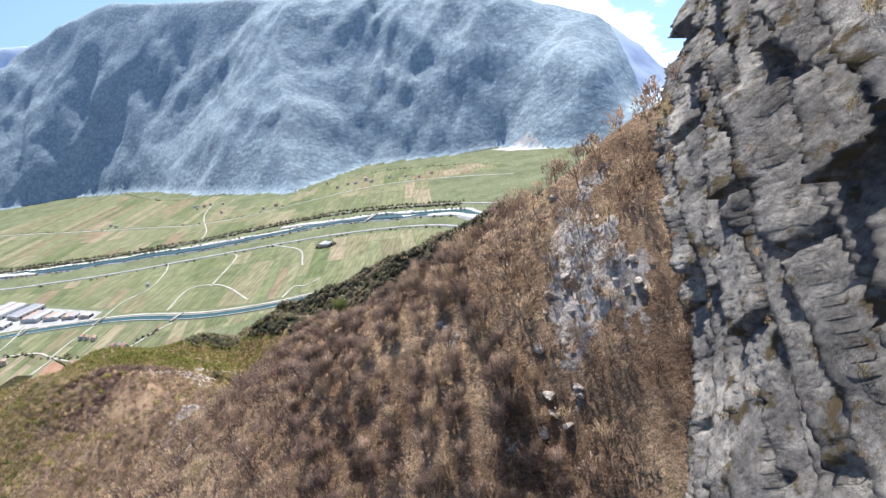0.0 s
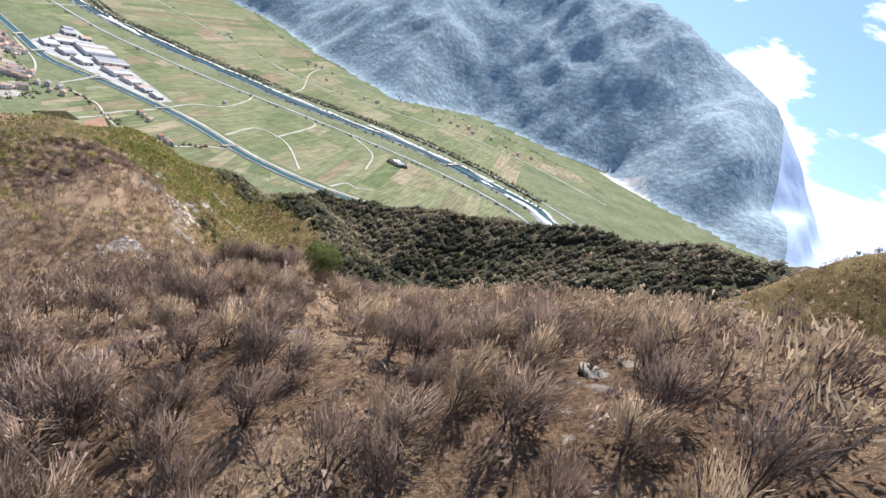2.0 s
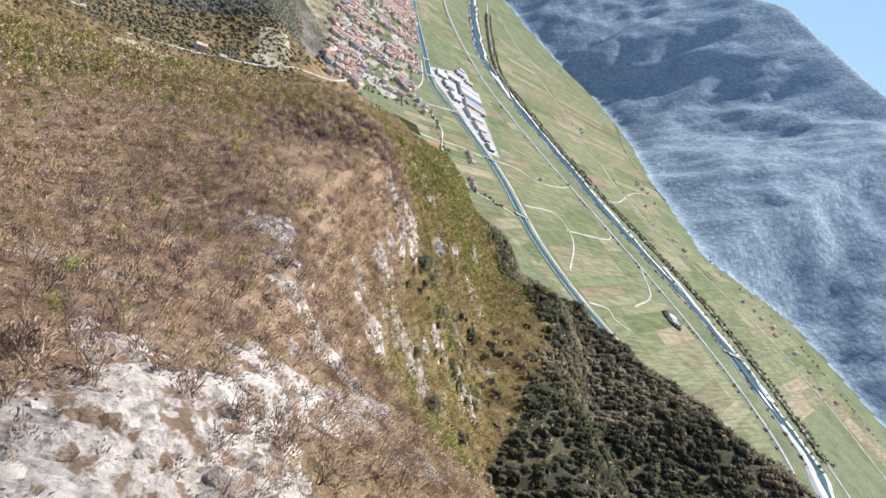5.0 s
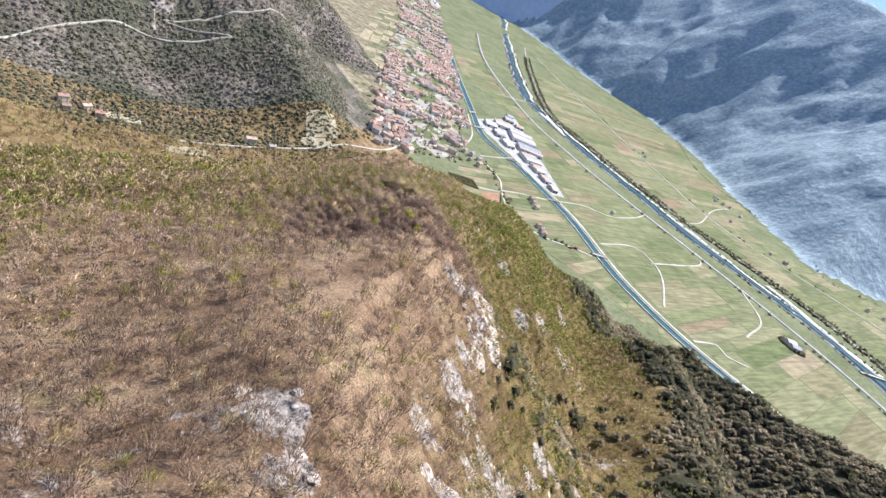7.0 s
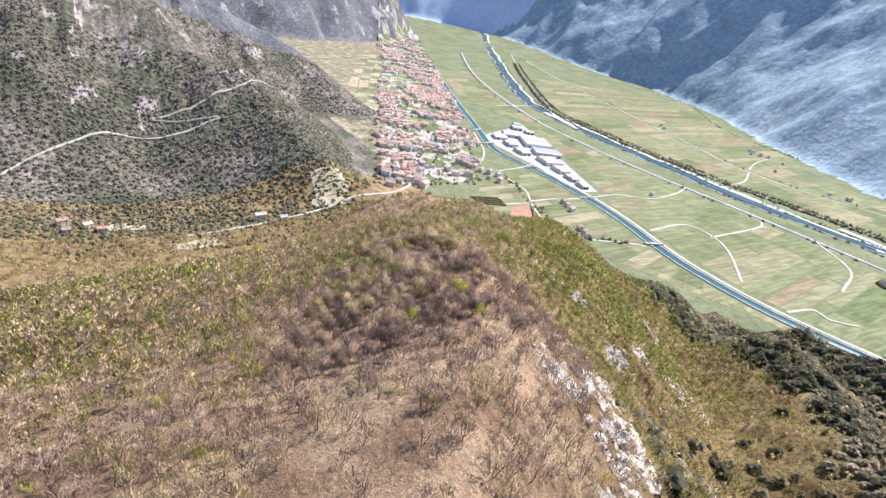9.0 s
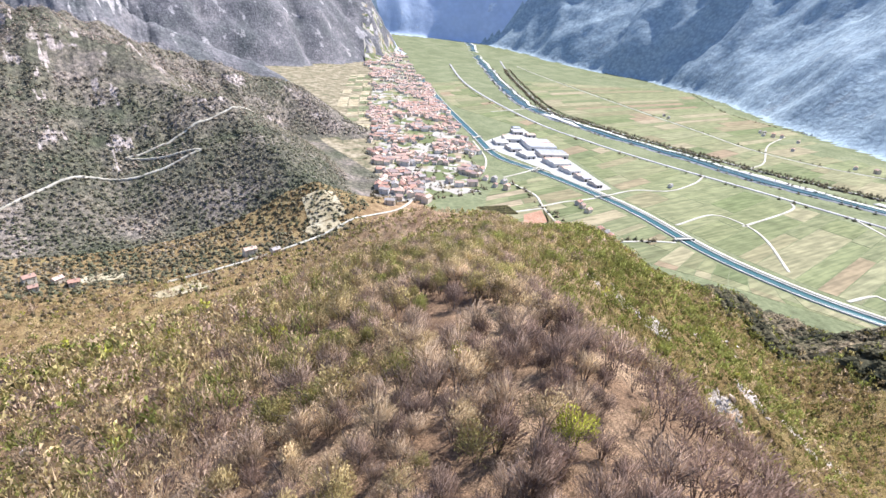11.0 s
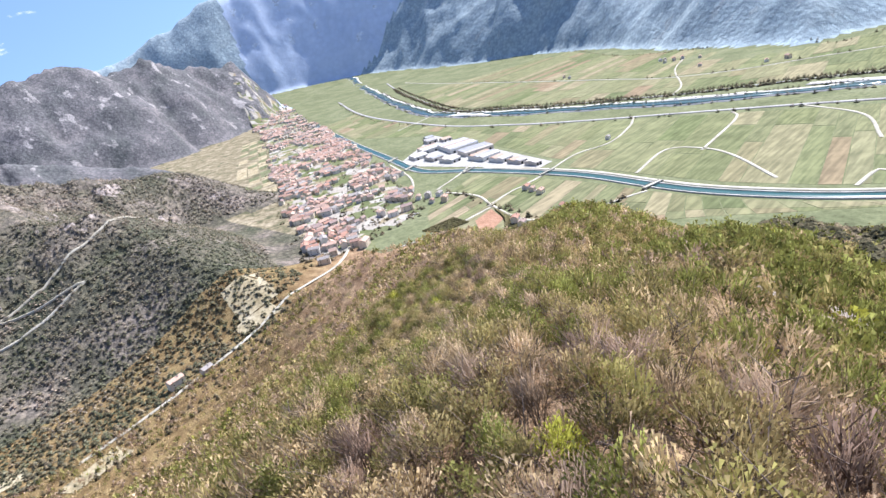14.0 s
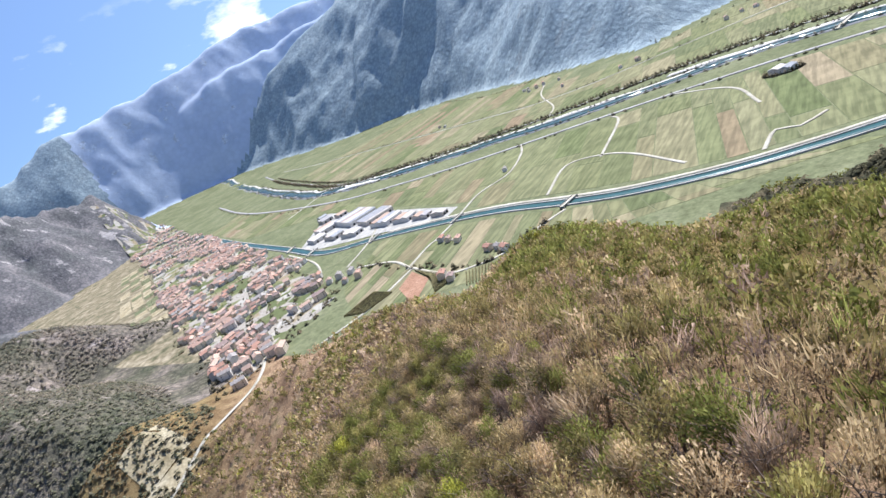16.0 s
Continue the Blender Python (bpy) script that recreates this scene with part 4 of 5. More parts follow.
# ---- fields ----
FIELD_COLS = [(0.135, 0.157, 0.076), (0.18, 0.187, 0.10), (0.122, 0.142, 0.072), (0.215, 0.212, 0.127), (0.295, 0.24, 0.168), (0.16, 0.174, 0.09), (0.225, 0.215, 0.13), (0.17, 0.185, 0.098), (0.26, 0.232, 0.148), (0.15, 0.163, 0.088), (0.243, 0.183, 0.125), (0.19, 0.195, 0.11)]
M_FIELD, _n, _l, _b = mat_base("cultivated field", 0.95)
_nt = M_FIELD.node_tree
_oi = _n.new("ShaderNodeObjectInfo")
_col = ramp(_nt, _oi.outputs["Random"], [(i / len(FIELD_COLS), c) for i, c in enumerate(FIELD_COLS)])
_st = ramp(_nt, noise_node(_nt, 1.0, 3, 0.5, stretch=(0.22, 0.02, 0.1)), [(0.38, (0.78, 0.78, 0.75)), (0.62, (1.18, 1.16, 1.1))])
_bl = ramp(_nt, noise_node(_nt, 0.04, 5), [(0.3, (0.8, 0.82, 0.8)), (0.7, (1.15, 1.15, 1.15))])
_l.new(mixc(_nt, 1.0, mixc(_nt, 1.0, _col, _st, "MULTIPLY"), _bl, "MULTIPLY"), _b.inputs["Base Color"])
fields = tagged(new("fields"), "patchwork of green and ploughed strips on the valley floor", "fields", kind="structure")


def along(line, x):
    l = np.array(sorted(line))
    return np.interp(x, l[:, 0], l[:, 1])


def field_band(A, B, x0, x1, wmin, wmax, rows, skew=0.0):
    """Strip fields between the lines A and B, in a number of rows."""
    x = x0
    while x < x1:
        w = rng.uniform(wmin, wmax)
        cuts = np.sort(np.r_[0.03, 0.97, rng.uniform(0.2, 0.8, rows - 1)])
        for t0, t1 in zip(cuts, cuts[1:]):
            pts = []
            for xx, t in ((x, t0), (x + w - 1.2, t0), (x + w - 1.2, t1 - 0.01), (x, t1 - 0.01)):
                xs = xx + skew * (t - 0.5)
                a, b = along(A, xs), along(B, xs)
                pts.append((xs, a + (b - a) * t))
            zz = VZ + rng.uniform(0.10, 0.32)
            if max(hz(*p) for p in pts) > VZ + 1.2:
                continue
            v = [(px_, py_, zz) for px_, py_ in pts] + [(px_, py_, zz - 0.6) for px_, py_ in pts]
            f = [(0, 1, 2, 3), (0, 4, 5, 1), (1, 5, 6, 2), (2, 6, 7, 3), (3, 7, 4, 0)]
            part("field", mesh_from("field", v, f, [M_FIELD]), fields)
        x += w


ROAD_LINE = [(-3208, 1668), (-1605, 838), (-944, 602), (-641, 553), (-427, 549), (-202, 563), (89, 569), (300, 534), (430, 459), (600, 268)]
MOTOR_LINE = [(-3015, 2012), (-1825, 1262), (-1091, 824), (-848, 772), (-659, 747), (-496, 747), (-330, 747), (-146, 777), (60, 792), (240, 752), (420, 682)]
COUNTRY = [(-3200, 2100), (-2521, 1700), (-1705, 1430), (-1050, 1170), (-665, 1025), (-472, 950), (-295, 945), (-95, 1010), (120, 1060), (330, 1010)]
FOOT = [(-3000, 2150), (-2450, 1880), (-1720, 1960), (-1451, 2000), (-899, 1520), (-550, 1390), (-311, 1330), (-157, 1170), (-58, 1300), (156, 1290), (415, 1160), (635, 1020)]
HILLFOOT = [(-430, 130), (-380, 60), (-300, -5), (-200, 30), (-100, 80), (-20, 120), (60, 150), (140, 180), (300, 210)]
CANAL_S = [(x, y - 14) for x, y in CANAL]
field_band([(x, y + 22) for x, y in CANAL], ROAD_LINE, -310, 470, 18, 55, 2, -60)
field_band([(-1800, 760), (-1192, 500), (-832, 500), (-606, 424), (-332, 305)], ROAD_LINE, -1750, -330, 25, 60, 2, -50)
field_band(HILLFOOT, CANAL_S, -425, 150, 14, 34, 2, -30)
field_band(MOTOR_LINE, COUNTRY, -1900, 300, 25, 70, 2, -40)
field_band(COUNTRY, FOOT, -1900, 520, 25, 60, 2, -30)


def plot_of(name, corners, mat, label, lift=0.4):
    """One field with the given corners, laid on the ground."""
    c = np.array(corners, float)
    n = 9
    u, w = np.meshgrid(np.linspace(0, 1, n), np.linspace(0, 1, n))
    u, w = u[..., None], w[..., None]
    p = (c[0] * (1 - u) + c[1] * u) * (1 - w) + (c[3] * (1 - u) + c[2] * u) * w
    p = p.reshape(-1, 2)
    z = ground_z(p[:, 0], p[:, 1]) + lift
    i = (np.arange(n - 1)[:, None] * n + np.arange(n - 1)).ravel()
    f = np.c_[i, i + 1, i + n + 1, i + n]
    return tagged(new(name, mesh_from(name, np.c_[p, z], f, [mat])), label, "field", kind="structure")


M_RED = speckled("reddish ploughed soil", (0.30, 0.17, 0.11), (0.36, 0.21, 0.14), (0.42, 0.26, 0.18), 0.05, 0.4)
M_TERRACE = speckled("dry terraced field", (0.30, 0.25, 0.15), (0.40, 0.34, 0.22), (0.50, 0.44, 0.31), 0.05, 0.4)
plot_of("ploughed_field", [(-277, 58), (-284, 98), (-240, 72), (-224, 15)], M_RED, "reddish ploughed field beside a farm track", 0.5)
plot_of("terraced_field", [(-404, -234), (-405, -188), (-347, -191), (-350, -240)], M_TERRACE, "pale dry terraces on the mountain foot", 0.6)
plot_of("terraced_field", [(-352, -250), (-330, -250), (-318, -205), (-345, -205)], M_TERRACE, "pale dry terraces on the mountain foot", 0.6)
plot_of("ploughed_field", [(-262, -440), (-240, -430), (-246, -384), (-278, -392)], M_TERRACE, "small bare field in the side valley", 0.5)
plot_of("meadow", [(-360, -500), (-335, -500), (-330, -455), (-358, -455)], M_TERRACE, "small pale meadow in the side valley", 0.5)
M_VINE = speckled("vine rows", (0.10, 0.09, 0.05), (0.16, 0.14, 0.07), (0.22, 0.20, 0.09), 0.2, 1.0)


def vineyard(corners, n, mat):
    c = [np.array(p, float) for p in corners]
    root = tagged(new("vineyard"), "rows of low vines on wires", "vineyard", kind="structure")
    for k in range(n):
        t = (k + 0.5) / n
        a, b = c[0] + (c[1] - c[0]) * t, c[3] + (c[2] - c[3]) * t
        m = (a + b) / 2
        v, f = box_arrays(m[0], m[1], VZ + 0.2, np.linalg.norm(b - a), 0.8, 1.7, math.atan2(b[1] - a[1], b[0] - a[0]))
        part("vine_row", mesh_from("vine_row", v, f, [mat]), root)


plot_of("quarry", [(500, 1330), (560, 1250), (690, 1160), (640, 1290)], M_GRAVEL, "pale gravel quarry at the foot of the mountain", 0.6)
vineyard([(-282, 100), (-194, 68), (-208, 36), (-240, 74)], 22, M_VINE)
vineyard([(-330, 10), (-296, 12), (-282, 52), (-320, 60)], 12, M_VINE)
vineyard([(-188, 70), (-140, 92), (-128, 60), (-170, 40)], 14, M_VINE)

# ---- mountain road ----
zig = [(-440, -680), (-470, -635), (-535, -555), (-572, -480), (-572, -410), (-578, -350), (-582, -329)]
for pts in (zig, [(-582, -329), (-594, -370), (-614, -430)], [(-614, -430), (-628, -360), (-649, -286), (-690, -220)]):
    road(pts, 3.4, M_TRACK, "pale unpaved road zigzagging up the mountain side", "mountain_road", lift=1.1, thick=2.5, step=8)

# ---- houses ----
ROOF_COLS = [(0.43, 0.25, 0.19), (0.37, 0.24, 0.19), (0.50, 0.33, 0.26), (0.42, 0.30, 0.245), (0.33, 0.25, 0.225), (0.55, 0.39, 0.31), (0.36, 0.33, 0.31)]
WALL_COLS = [(0.72, 0.66, 0.56), (0.78, 0.74, 0.68), (0.66, 0.56, 0.44), (0.74, 0.62, 0.50), (0.62, 0.58, 0.54), (0.80, 0.72, 0.58)]
M_ROOF = per_object("terracotta tiles", ROOF_COLS, 0.9, 0.6)
M_WALL = per_object("rendered wall", WALL_COLS, 0.9, 0.4)
M_PANE, _n, _l, _b = mat_base("window glass", 0.15)
_b.inputs["Base Color"].default_value = (0.03, 0.035, 0.04, 1)
M_ROOF_J = per_island("terracotta tiles of the old town", ROOF_COLS)
M_WALL_J = per_island("rendered walls of the old town", WALL_COLS)


def gable(w, l, h, rise, over=0.5):
    """Walls with gable ends, and a roof of two slabs with thickness."""
    x, y = w / 2, l / 2
    wv = [(-x, -y, -1), (x, -y, -1), (x, y, -1), (-x, y, -1), (-x, -y, h), (x, -y, h), (x, y, h), (-x, y, h), (0, -y, h + rise), (0, y, h + rise)]
    wf = [(0, 1, 5, 8, 4), (2, 3, 7, 9, 6), (1, 2, 6, 5), (3, 0, 4, 7)]
    k = rise / x
    rv = []
    for dz in (0.08, 0.38):
        for yy in (-y - over, y + over):
            rv += [(-x - over, yy, h - over * k + dz), (0, yy, h + rise + dz), (x + over, yy, h - over * k + dz)]
    rf = [(0, 1, 4, 3), (1, 2, 5, 4), (6, 9, 10, 7), (7, 10, 11, 8), (0, 6, 7, 1), (1, 7, 8, 2), (3, 4, 10, 9), (4, 5, 11, 10), (0, 3, 9, 6), (2, 8, 11, 5)]
    return wv, wf, rv, rf


def house(w, l, h, rise, storeys):
    root = new("house")
    wv, wf, rv, rf = gable(w, l, h, rise)
    part("wall", mesh_from("wall", wv, wf, [M_WALL]), root)
    part("roof", mesh_from("roof", rv, rf, [M_ROOF]), root)
    v, f = box_arrays(w * 0.2, l * 0.18, h + rise * 0.4, 0.9, 0.9, rise * 0.9 + 0.7)
    part("chimney", mesh_from("chimney", v, f, [M_WALL]), root)
    for s in (-1, 1):
        for k in range(storeys):
            for q in (-0.28, 0.28):
                v, f = box_arrays(s * (w / 2 + 0.02), q * l, 0.9 + k * 2.9, 0.12, 1.0, 1.5)
                part("window", mesh_from("window", v, f, [M_PANE]), root)
    return root


protos = [house(8, 10.5, 5.8, 2.0, 2), house(9, 12, 7.8, 2.2, 3), house(7, 8.5, 5.4, 1.8, 2), house(9.5, 10, 6.8, 2.4, 2), house(8.5, 15, 7.6, 2.1, 3), house(10.5, 17, 8.4, 2.4, 3)]
for p in protos:
    tagged(p, "rendered village house with a red-brown tiled gable roof", "house", "houses of the village")
LEFT = [(-3400, 1120), (-2700, 850), (-2071, 640), (-1302, 275), (-797, 52), (-549, -42), (-381, -108)]
RIGHT = [(-3300, 1330), (-2500, 1060), (-1792, 745), (-889, 325), (-700, 235), (-633, 205), (-520, 140), (-410, 108), (-383, 40)]
spots = []
yaw0 = math.atan2(0.42, -0.907)
s = -385.0
while s > -3150:
    lo, hi = along(LEFT, s), along(RIGHT, s)
    lo = lo + 45 * float(fbm(np.array([s]), np.array([7.0]), 90, 3, 521)[0])
    hi = hi + 50 * float(fbm(np.array([s]), np.array([99.0]), 110, 3, 523)[0])
    y = lo + rng.uniform(0, 12)
    while y < hi:
        far = min(1.0, (-s - 385) / 1600)
        dens = 0.52 - 0.24 * far + 2.9 * float(fbm(np.array([s]), np.array([y]), 55, 2, 501)[0])
        if s > -520 and 10 < y < 95:
            dens -= 0.45
        if -1500 < s < -1240 and 330 < y < 455:
            dens = 0
        if rng.random() < dens and hz(s, y) - float(valley_rise(s, y)) < 22:
            turn = 1.6 * float(fbm(np.array([s]), np.array([y]), 120, 2, 511)[0])
            spots.append((s + rng.uniform(-7, 7), y, yaw0 + 1.6 * turn + (0 if rng.random() < 0.6 else 1.571) + rng.normal(0, 0.15)))
        y += rng.uniform(10, 18)
    s -= rng.uniform(11, 15)
spots += [(-452 + k * 15.0 + rng.uniform(-3, 3), 112 + (k % 3) * 13 - k * 3.0, 0.5 + rng.normal(0, 0.2)) for k in range(5)]
spots.sort(key=lambda q: -q[0])
used = set()
for k, (x, y, a) in enumerate(spots[:290]):
    pk = int(rng.integers(0, len(protos)))
    m = pose(x, y, hz(x, y) + 0.1, 0, 0, math.degrees(a))
    if pk not in used:
        used.add(pk)
        protos[pk].matrix_basis = m
    else:
        copy_thing(protos[pk], m)
V, F, FW, VW = [], [], [], []
wverts, wfaces, rverts, rfaces = [], [], [], []
for x, y, a in spots[290:]:
    w, l, h = rng.uniform(8, 10.5), rng.uniform(9, 16), rng.uniform(5.5, 8.5)
    wv, wf, rv, rf = gable(w, l, h, 2.4)
    c, sn, z = math.cos(a), math.sin(a), hz(x, y)
    for src, fs, dv, df in ((wv, wf, wverts, wfaces), (rv, rf, rverts, rfaces)):
        b0 = len(dv)
        dv += [(p[0] * c - p[1] * sn + x, p[0] * sn + p[1] * c + y, p[2] + z) for p in src]
        df += [tuple(i + b0 for i in q) for q in fs]
far_town = tagged(new("distant_houses"), "crowded red-roofed houses of the far village end", "houses", kind="stuff")
part("walls", mesh_from("walls", wverts, wfaces, [M_WALL_J]), far_town)
part("roofs", mesh_from("roofs", rverts, rfaces, [M_ROOF_J]), far_town)

# paved ground and terraces round the village
M_TOWN, _n, _l, _b = mat_base("lanes, yards and gardens", 0.95)
_nt = M_TOWN.node_tree
_v = _n.new("ShaderNodeTexVoronoi")
_v.inputs["Scale"].default_value = 0.045
_g = _n.new("ShaderNodeNewGeometry")
_l.new(_g.outputs["Position"], _v.inputs["Vector"])
_sc = _n.new("ShaderNodeSeparateColor")
_l.new(_v.outputs["Color"], _sc.inputs[0])
_plot = ramp(_nt, _sc.outputs[0], [(0.0, (0.36, 0.33, 0.29)), (0.28, (0.13, 0.15, 0.07)), (0.5, (0.19, 0.20, 0.10)), (0.68, (0.30, 0.25, 0.17)), (0.82, (0.42, 0.40, 0.36)), (0.92, (0.15, 0.165, 0.085))])
_nt.nodes[-1].color_ramp.interpolation = "CONSTANT"
_st = ramp(_nt, noise_node(_nt, 0.3, 6, 0.7), [(0.3, (0.6, 0.6, 0.58)), (0.7, (1.2, 1.2, 1.18))])
_l.new(mixc(_nt, 0.85, _plot, _st, "MULTIPLY"), _b.inputs["Base Color"])
for x0, x1 in ((-395, -560), (-560, -760), (-760, -1000), (-1000, -1300), (-1300, -1650), (-1650, -1950), (-1950, -2400), (-2400, -2900)):
    plot_of("village_ground", [(x0, along(LEFT, x0) + 4), (x1, along(LEFT, x1) + 4), (x1, along(RIGHT, x1) - 6), (x0, along(RIGHT, x0) - 6)], M_TOWN, "pale paved lanes and gardens between the houses", 0.35)
for k in range(26):
    x0 = -880 - 42 * k
    y0 = along(LEFT, x0)
    for q in range(3):
        if rng.random() < 0.8:
            plot_of("terraced_field", [(x0, y0 - 4 - 34 * q), (x0 - 38, along(LEFT, x0 - 38) - 4 - 34 * q), (x0 - 38, along(LEFT, x0 - 38) - 34 - 34 * q), (x0, y0 - 34 - 34 * q)], M_TERRACE if rng.random() < 0.6 else M_MEADOW, "dry terraced field above the village", 0.7)

# farms and hamlets on the valley floor
for x, y, a, k in [(-215, 66, 0.4, 1), (-200, 60, 0.4, 0), (-180, 118, 1.2, 0), (-166, 116, 1.2, 2), (-154, 110, 1.0, 0), (-285, 176, 0.2, 0), (-270, 170, 0.2, 2), (-250, 163, 0.2, 0), (-560, 1215, 0.5, 5), (-540, 1225, 0.5, 4), (-590, 1222, 0.5, 1), (-575, 1190, 0.2, 0), (-610, 1235, 0.9, 0),
                   (-420, 1060, 0.3, 0), (-250, 1010, 0.4, 0), (-210, 1020, 1.0, 1), (-30, 1130, 0.3, 1), (0, 1160, 0.3, 0), (30, 1150, 0.9, 0), (60, 1180, 0.3, 5), (90, 1130, 1.2, 0), (150, 1150, 0.4, 1), (210, 1120, 0.4, 0), (260, 1080, 0.2, 0), (300, 1100, 0.9, 2), (-300, 420, 0.3, 2), (-860, 1130, 0.2, 0), (-900, 1160, 0.9, 0), (-480, 1200, 0.3, 0),
                   (-318, -326, 0.2, 4), (-302, -300, 0.3, 0), (-330, -505, 0.1, 0), (-345, -520, 0.6, 0), (-326, -540, 0.2, 2), (-352, -545, 0.4, 1)]:
    o = copy_thing(protos[k], pose(x, y, hz(x, y) + 0.1, 0, 0, math.degrees(a)))
    tagged(o, "lone farmhouse with a tiled roof among fields", "house", "farmhouses")

# ---- works beside the canal ----
M_SHED_ROOF = per_object("shed roof sheeting", [(0.55, 0.50, 0.45), (0.42, 0.40, 0.40), (0.62, 0.58, 0.54), (0.50, 0.36, 0.28), (0.36, 0.37, 0.39)], 0.7, 0.2)
M_SHED_WALL = per_object("shed wall panels", [(0.62, 0.60, 0.56), (0.70, 0.68, 0.64), (0.55, 0.50, 0.45)], 0.8, 0.3)


def shed(x, y, w, l, h, ridges, a, label):
    root = new("industrial_shed")
    root.matrix_basis = pose(x, y, VZ + 0.3, 0, 0, a)
    v, f = box_arrays(0, 0, 0, w, l, h)
    part("wall", mesh_from("wall", v, f, [M_SHED_WALL]), root)
    st = w / ridges
    for k in range(ridges):
        x0 = -w / 2 + k * st
        r = min(2.2, st * 0.18)
        pv = [(x0, -l / 2 - .4, h + .02), (x0 + st - .3, -l / 2 - .4, h + .02), (x0 + st / 2, -l / 2 - .4, h + r), (x0, l / 2 + .4, h + .02), (x0 + st - .3, l / 2 + .4, h + .02), (x0 + st / 2, l / 2 + .4, h + r)]
        part("roof_bay", mesh_from("roof_bay", pv, [(0, 1, 2), (3, 5, 4), (0, 2, 5, 3), (2, 1, 4, 5), (0, 3, 4, 1)], [M_SHED_ROOF]), root)
    for k in range(max(2, int(l // 14))):
        v, f = box_arrays(w / 2 + 0.03, -l / 2 + (k + 0.5) * l / max(2, int(l // 14)), 0.1, 0.14, 4.0, min(4.2, h - 1))
        part("gate", mesh_from("gate", v, f, [M_PANE]), root)
    return tagged(root, label, "factory", "canal-side works")


plot_of("yard", [(-700, 268), (-330, 268), (-330, 300), (-830, 500)], M_CONCRETE, "pale paved yard round the works", 0.45)
for a in [(-640, 392, 84, 62, 9, 9, -24, "long ribbed-roof factory hall beside the canal"), (-560, 362, 46, 60, 8, 5, -24, "ribbed-roof factory hall beside the canal"), (-712, 372, 44, 40, 8, 3, -24, "low factory hall with a pale roof"), (-690, 322, 40, 30, 7, 2, -22, "pale warehouse beside the canal"),
          (-630, 312, 42, 24, 7, 2, -15, "pale warehouse beside the canal"), (-570, 300, 44, 22, 7, 2, -8, "pale warehouse beside the canal"), (-500, 322, 50, 40, 8, 3, -12, "grey low-roofed warehouse beside the canal"), (-445, 306, 40, 24, 7, 2, -8, "grey low-roofed warehouse beside the canal"),
          (-398, 294, 36, 16, 6, 2, -10, "small grey storehouse by the canal"), (-356, 284, 30, 12, 6, 1, -12, "small grey storehouse by the canal"), (-780, 440, 34, 26, 7, 2, -24, "low workshop with a pale roof"), (-740, 452, 28, 22, 6, 1, -24, "low workshop with a pale roof"), (-820, 470, 26, 20, 6, 1, -24, "low workshop with a pale roof"),
          (99, 504, 30, 18, 6, 2, -30, "dark low farm shed ringed by trees")]:
    shed(*a)


# ---- bridges ----
def bridge(x, y, length, width, a, label):
    root = new("bridge")
    root.matrix_basis = pose(x, y, VZ, 0, 0, a)
    v, f = box_arrays(0, 0, 1.6, length, width, 0.7)
    part("deck", mesh_from("deck", v, f, [M_TRACK]), root)
    for s in (-1, 1):
        v, f = box_arrays(0, s * (width / 2 - 0.15), 2.3, length, 0.3, 1.0)
        part("parapet", mesh_from("parapet", v, f, [M_CONCRETE]), root)
        v, f = box_arrays(s * (length / 2 - 1), 0, -0.5, 2.0, width, 2.1)
        part("abutment", mesh_from("abutment", v, f, [M_CONCRETE]), root)
    return tagged(root, label, "bridge", "bridges over the water")


bridge(-112, 208, 30, 7, 75, "pale concrete bridge over the canal")
bridge(-300, 245, 30, 6, 84, "pale concrete bridge over the canal")
bridge(-758, 305, 32, 8, 112, "pale concrete bridge over the canal")
bridge(-640, 256, 30, 8, 100, "pale concrete bridge over the canal")
bridge(-470, 248, 30, 5, 95, "pale concrete bridge over the canal")
bridge(175, 676, 70, 8, 70, "long pale bridge over the river")

# ---- trees of the valley ----
tx, ty, ts = [], [], []
for line, off, step, prob in ((RIVER, 27, 7, 0.6), (RIVER, -27, 8, 0.5), (MOTOR_LINE, 9, 4, 0.85), (MOTOR_LINE, -13, 4, 0.85), (MOTOR_LINE, -19, 4, 0.8), (MOTOR_LINE, -25, 6, 0.5), (ROAD_LINE, -3, 10, 0.35), ([(-109, 188), (-149, 104), (-188, 80), (-294, 110), (-422, 145)], 4, 6, 0.6), (FOOT, -10, 8, 0.5), (COUNTRY, 8, 20, 0.4)):
    c = curve_through(sorted(line), step)
    d = np.gradient(c, axis=0)
    d /= np.linalg.norm(d, axis=1, keepdims=True)
    for p, e in zip(c, d):
        if rng.random() < prob and -2400 < p[0] < 420 and hz(p[0], p[1]) < 6:
            tx.append(p[0] - e[1] * off + rng.normal(0, 3))
            ty.append(p[1] + e[0] * off + rng.normal(0, 3))
            ts.append(rng.uniform(4, 9))
for k in range(26):
    q = 6.283 * k / 26
    tx.append(99 + 22 * math.cos(q)), ty.append(504 + 15 * math.sin(q)), ts.append(rng.uniform(6, 9))
for k in range(1300):
    s = -385 - 2400 * rng.random() ** 1.4
    lo, hi = along(LEFT, s), along(RIGHT, s)
    tx.append(s), ty.append(rng.uniform(lo - 30, hi + 12)), ts.append(rng.uniform(3, 7))
for k in range(700):
    tx.append(rng.uniform(-420, -230)), ty.append(rng.uniform(-560, -180)), ts.append(rng.uniform(3, 6))
tx, ty, ts = np.array(tx), np.array(ty), np.array(ts)
V_KINDS = [make_conifer(rng, 3, 6, 0.55) for k in range(4)]
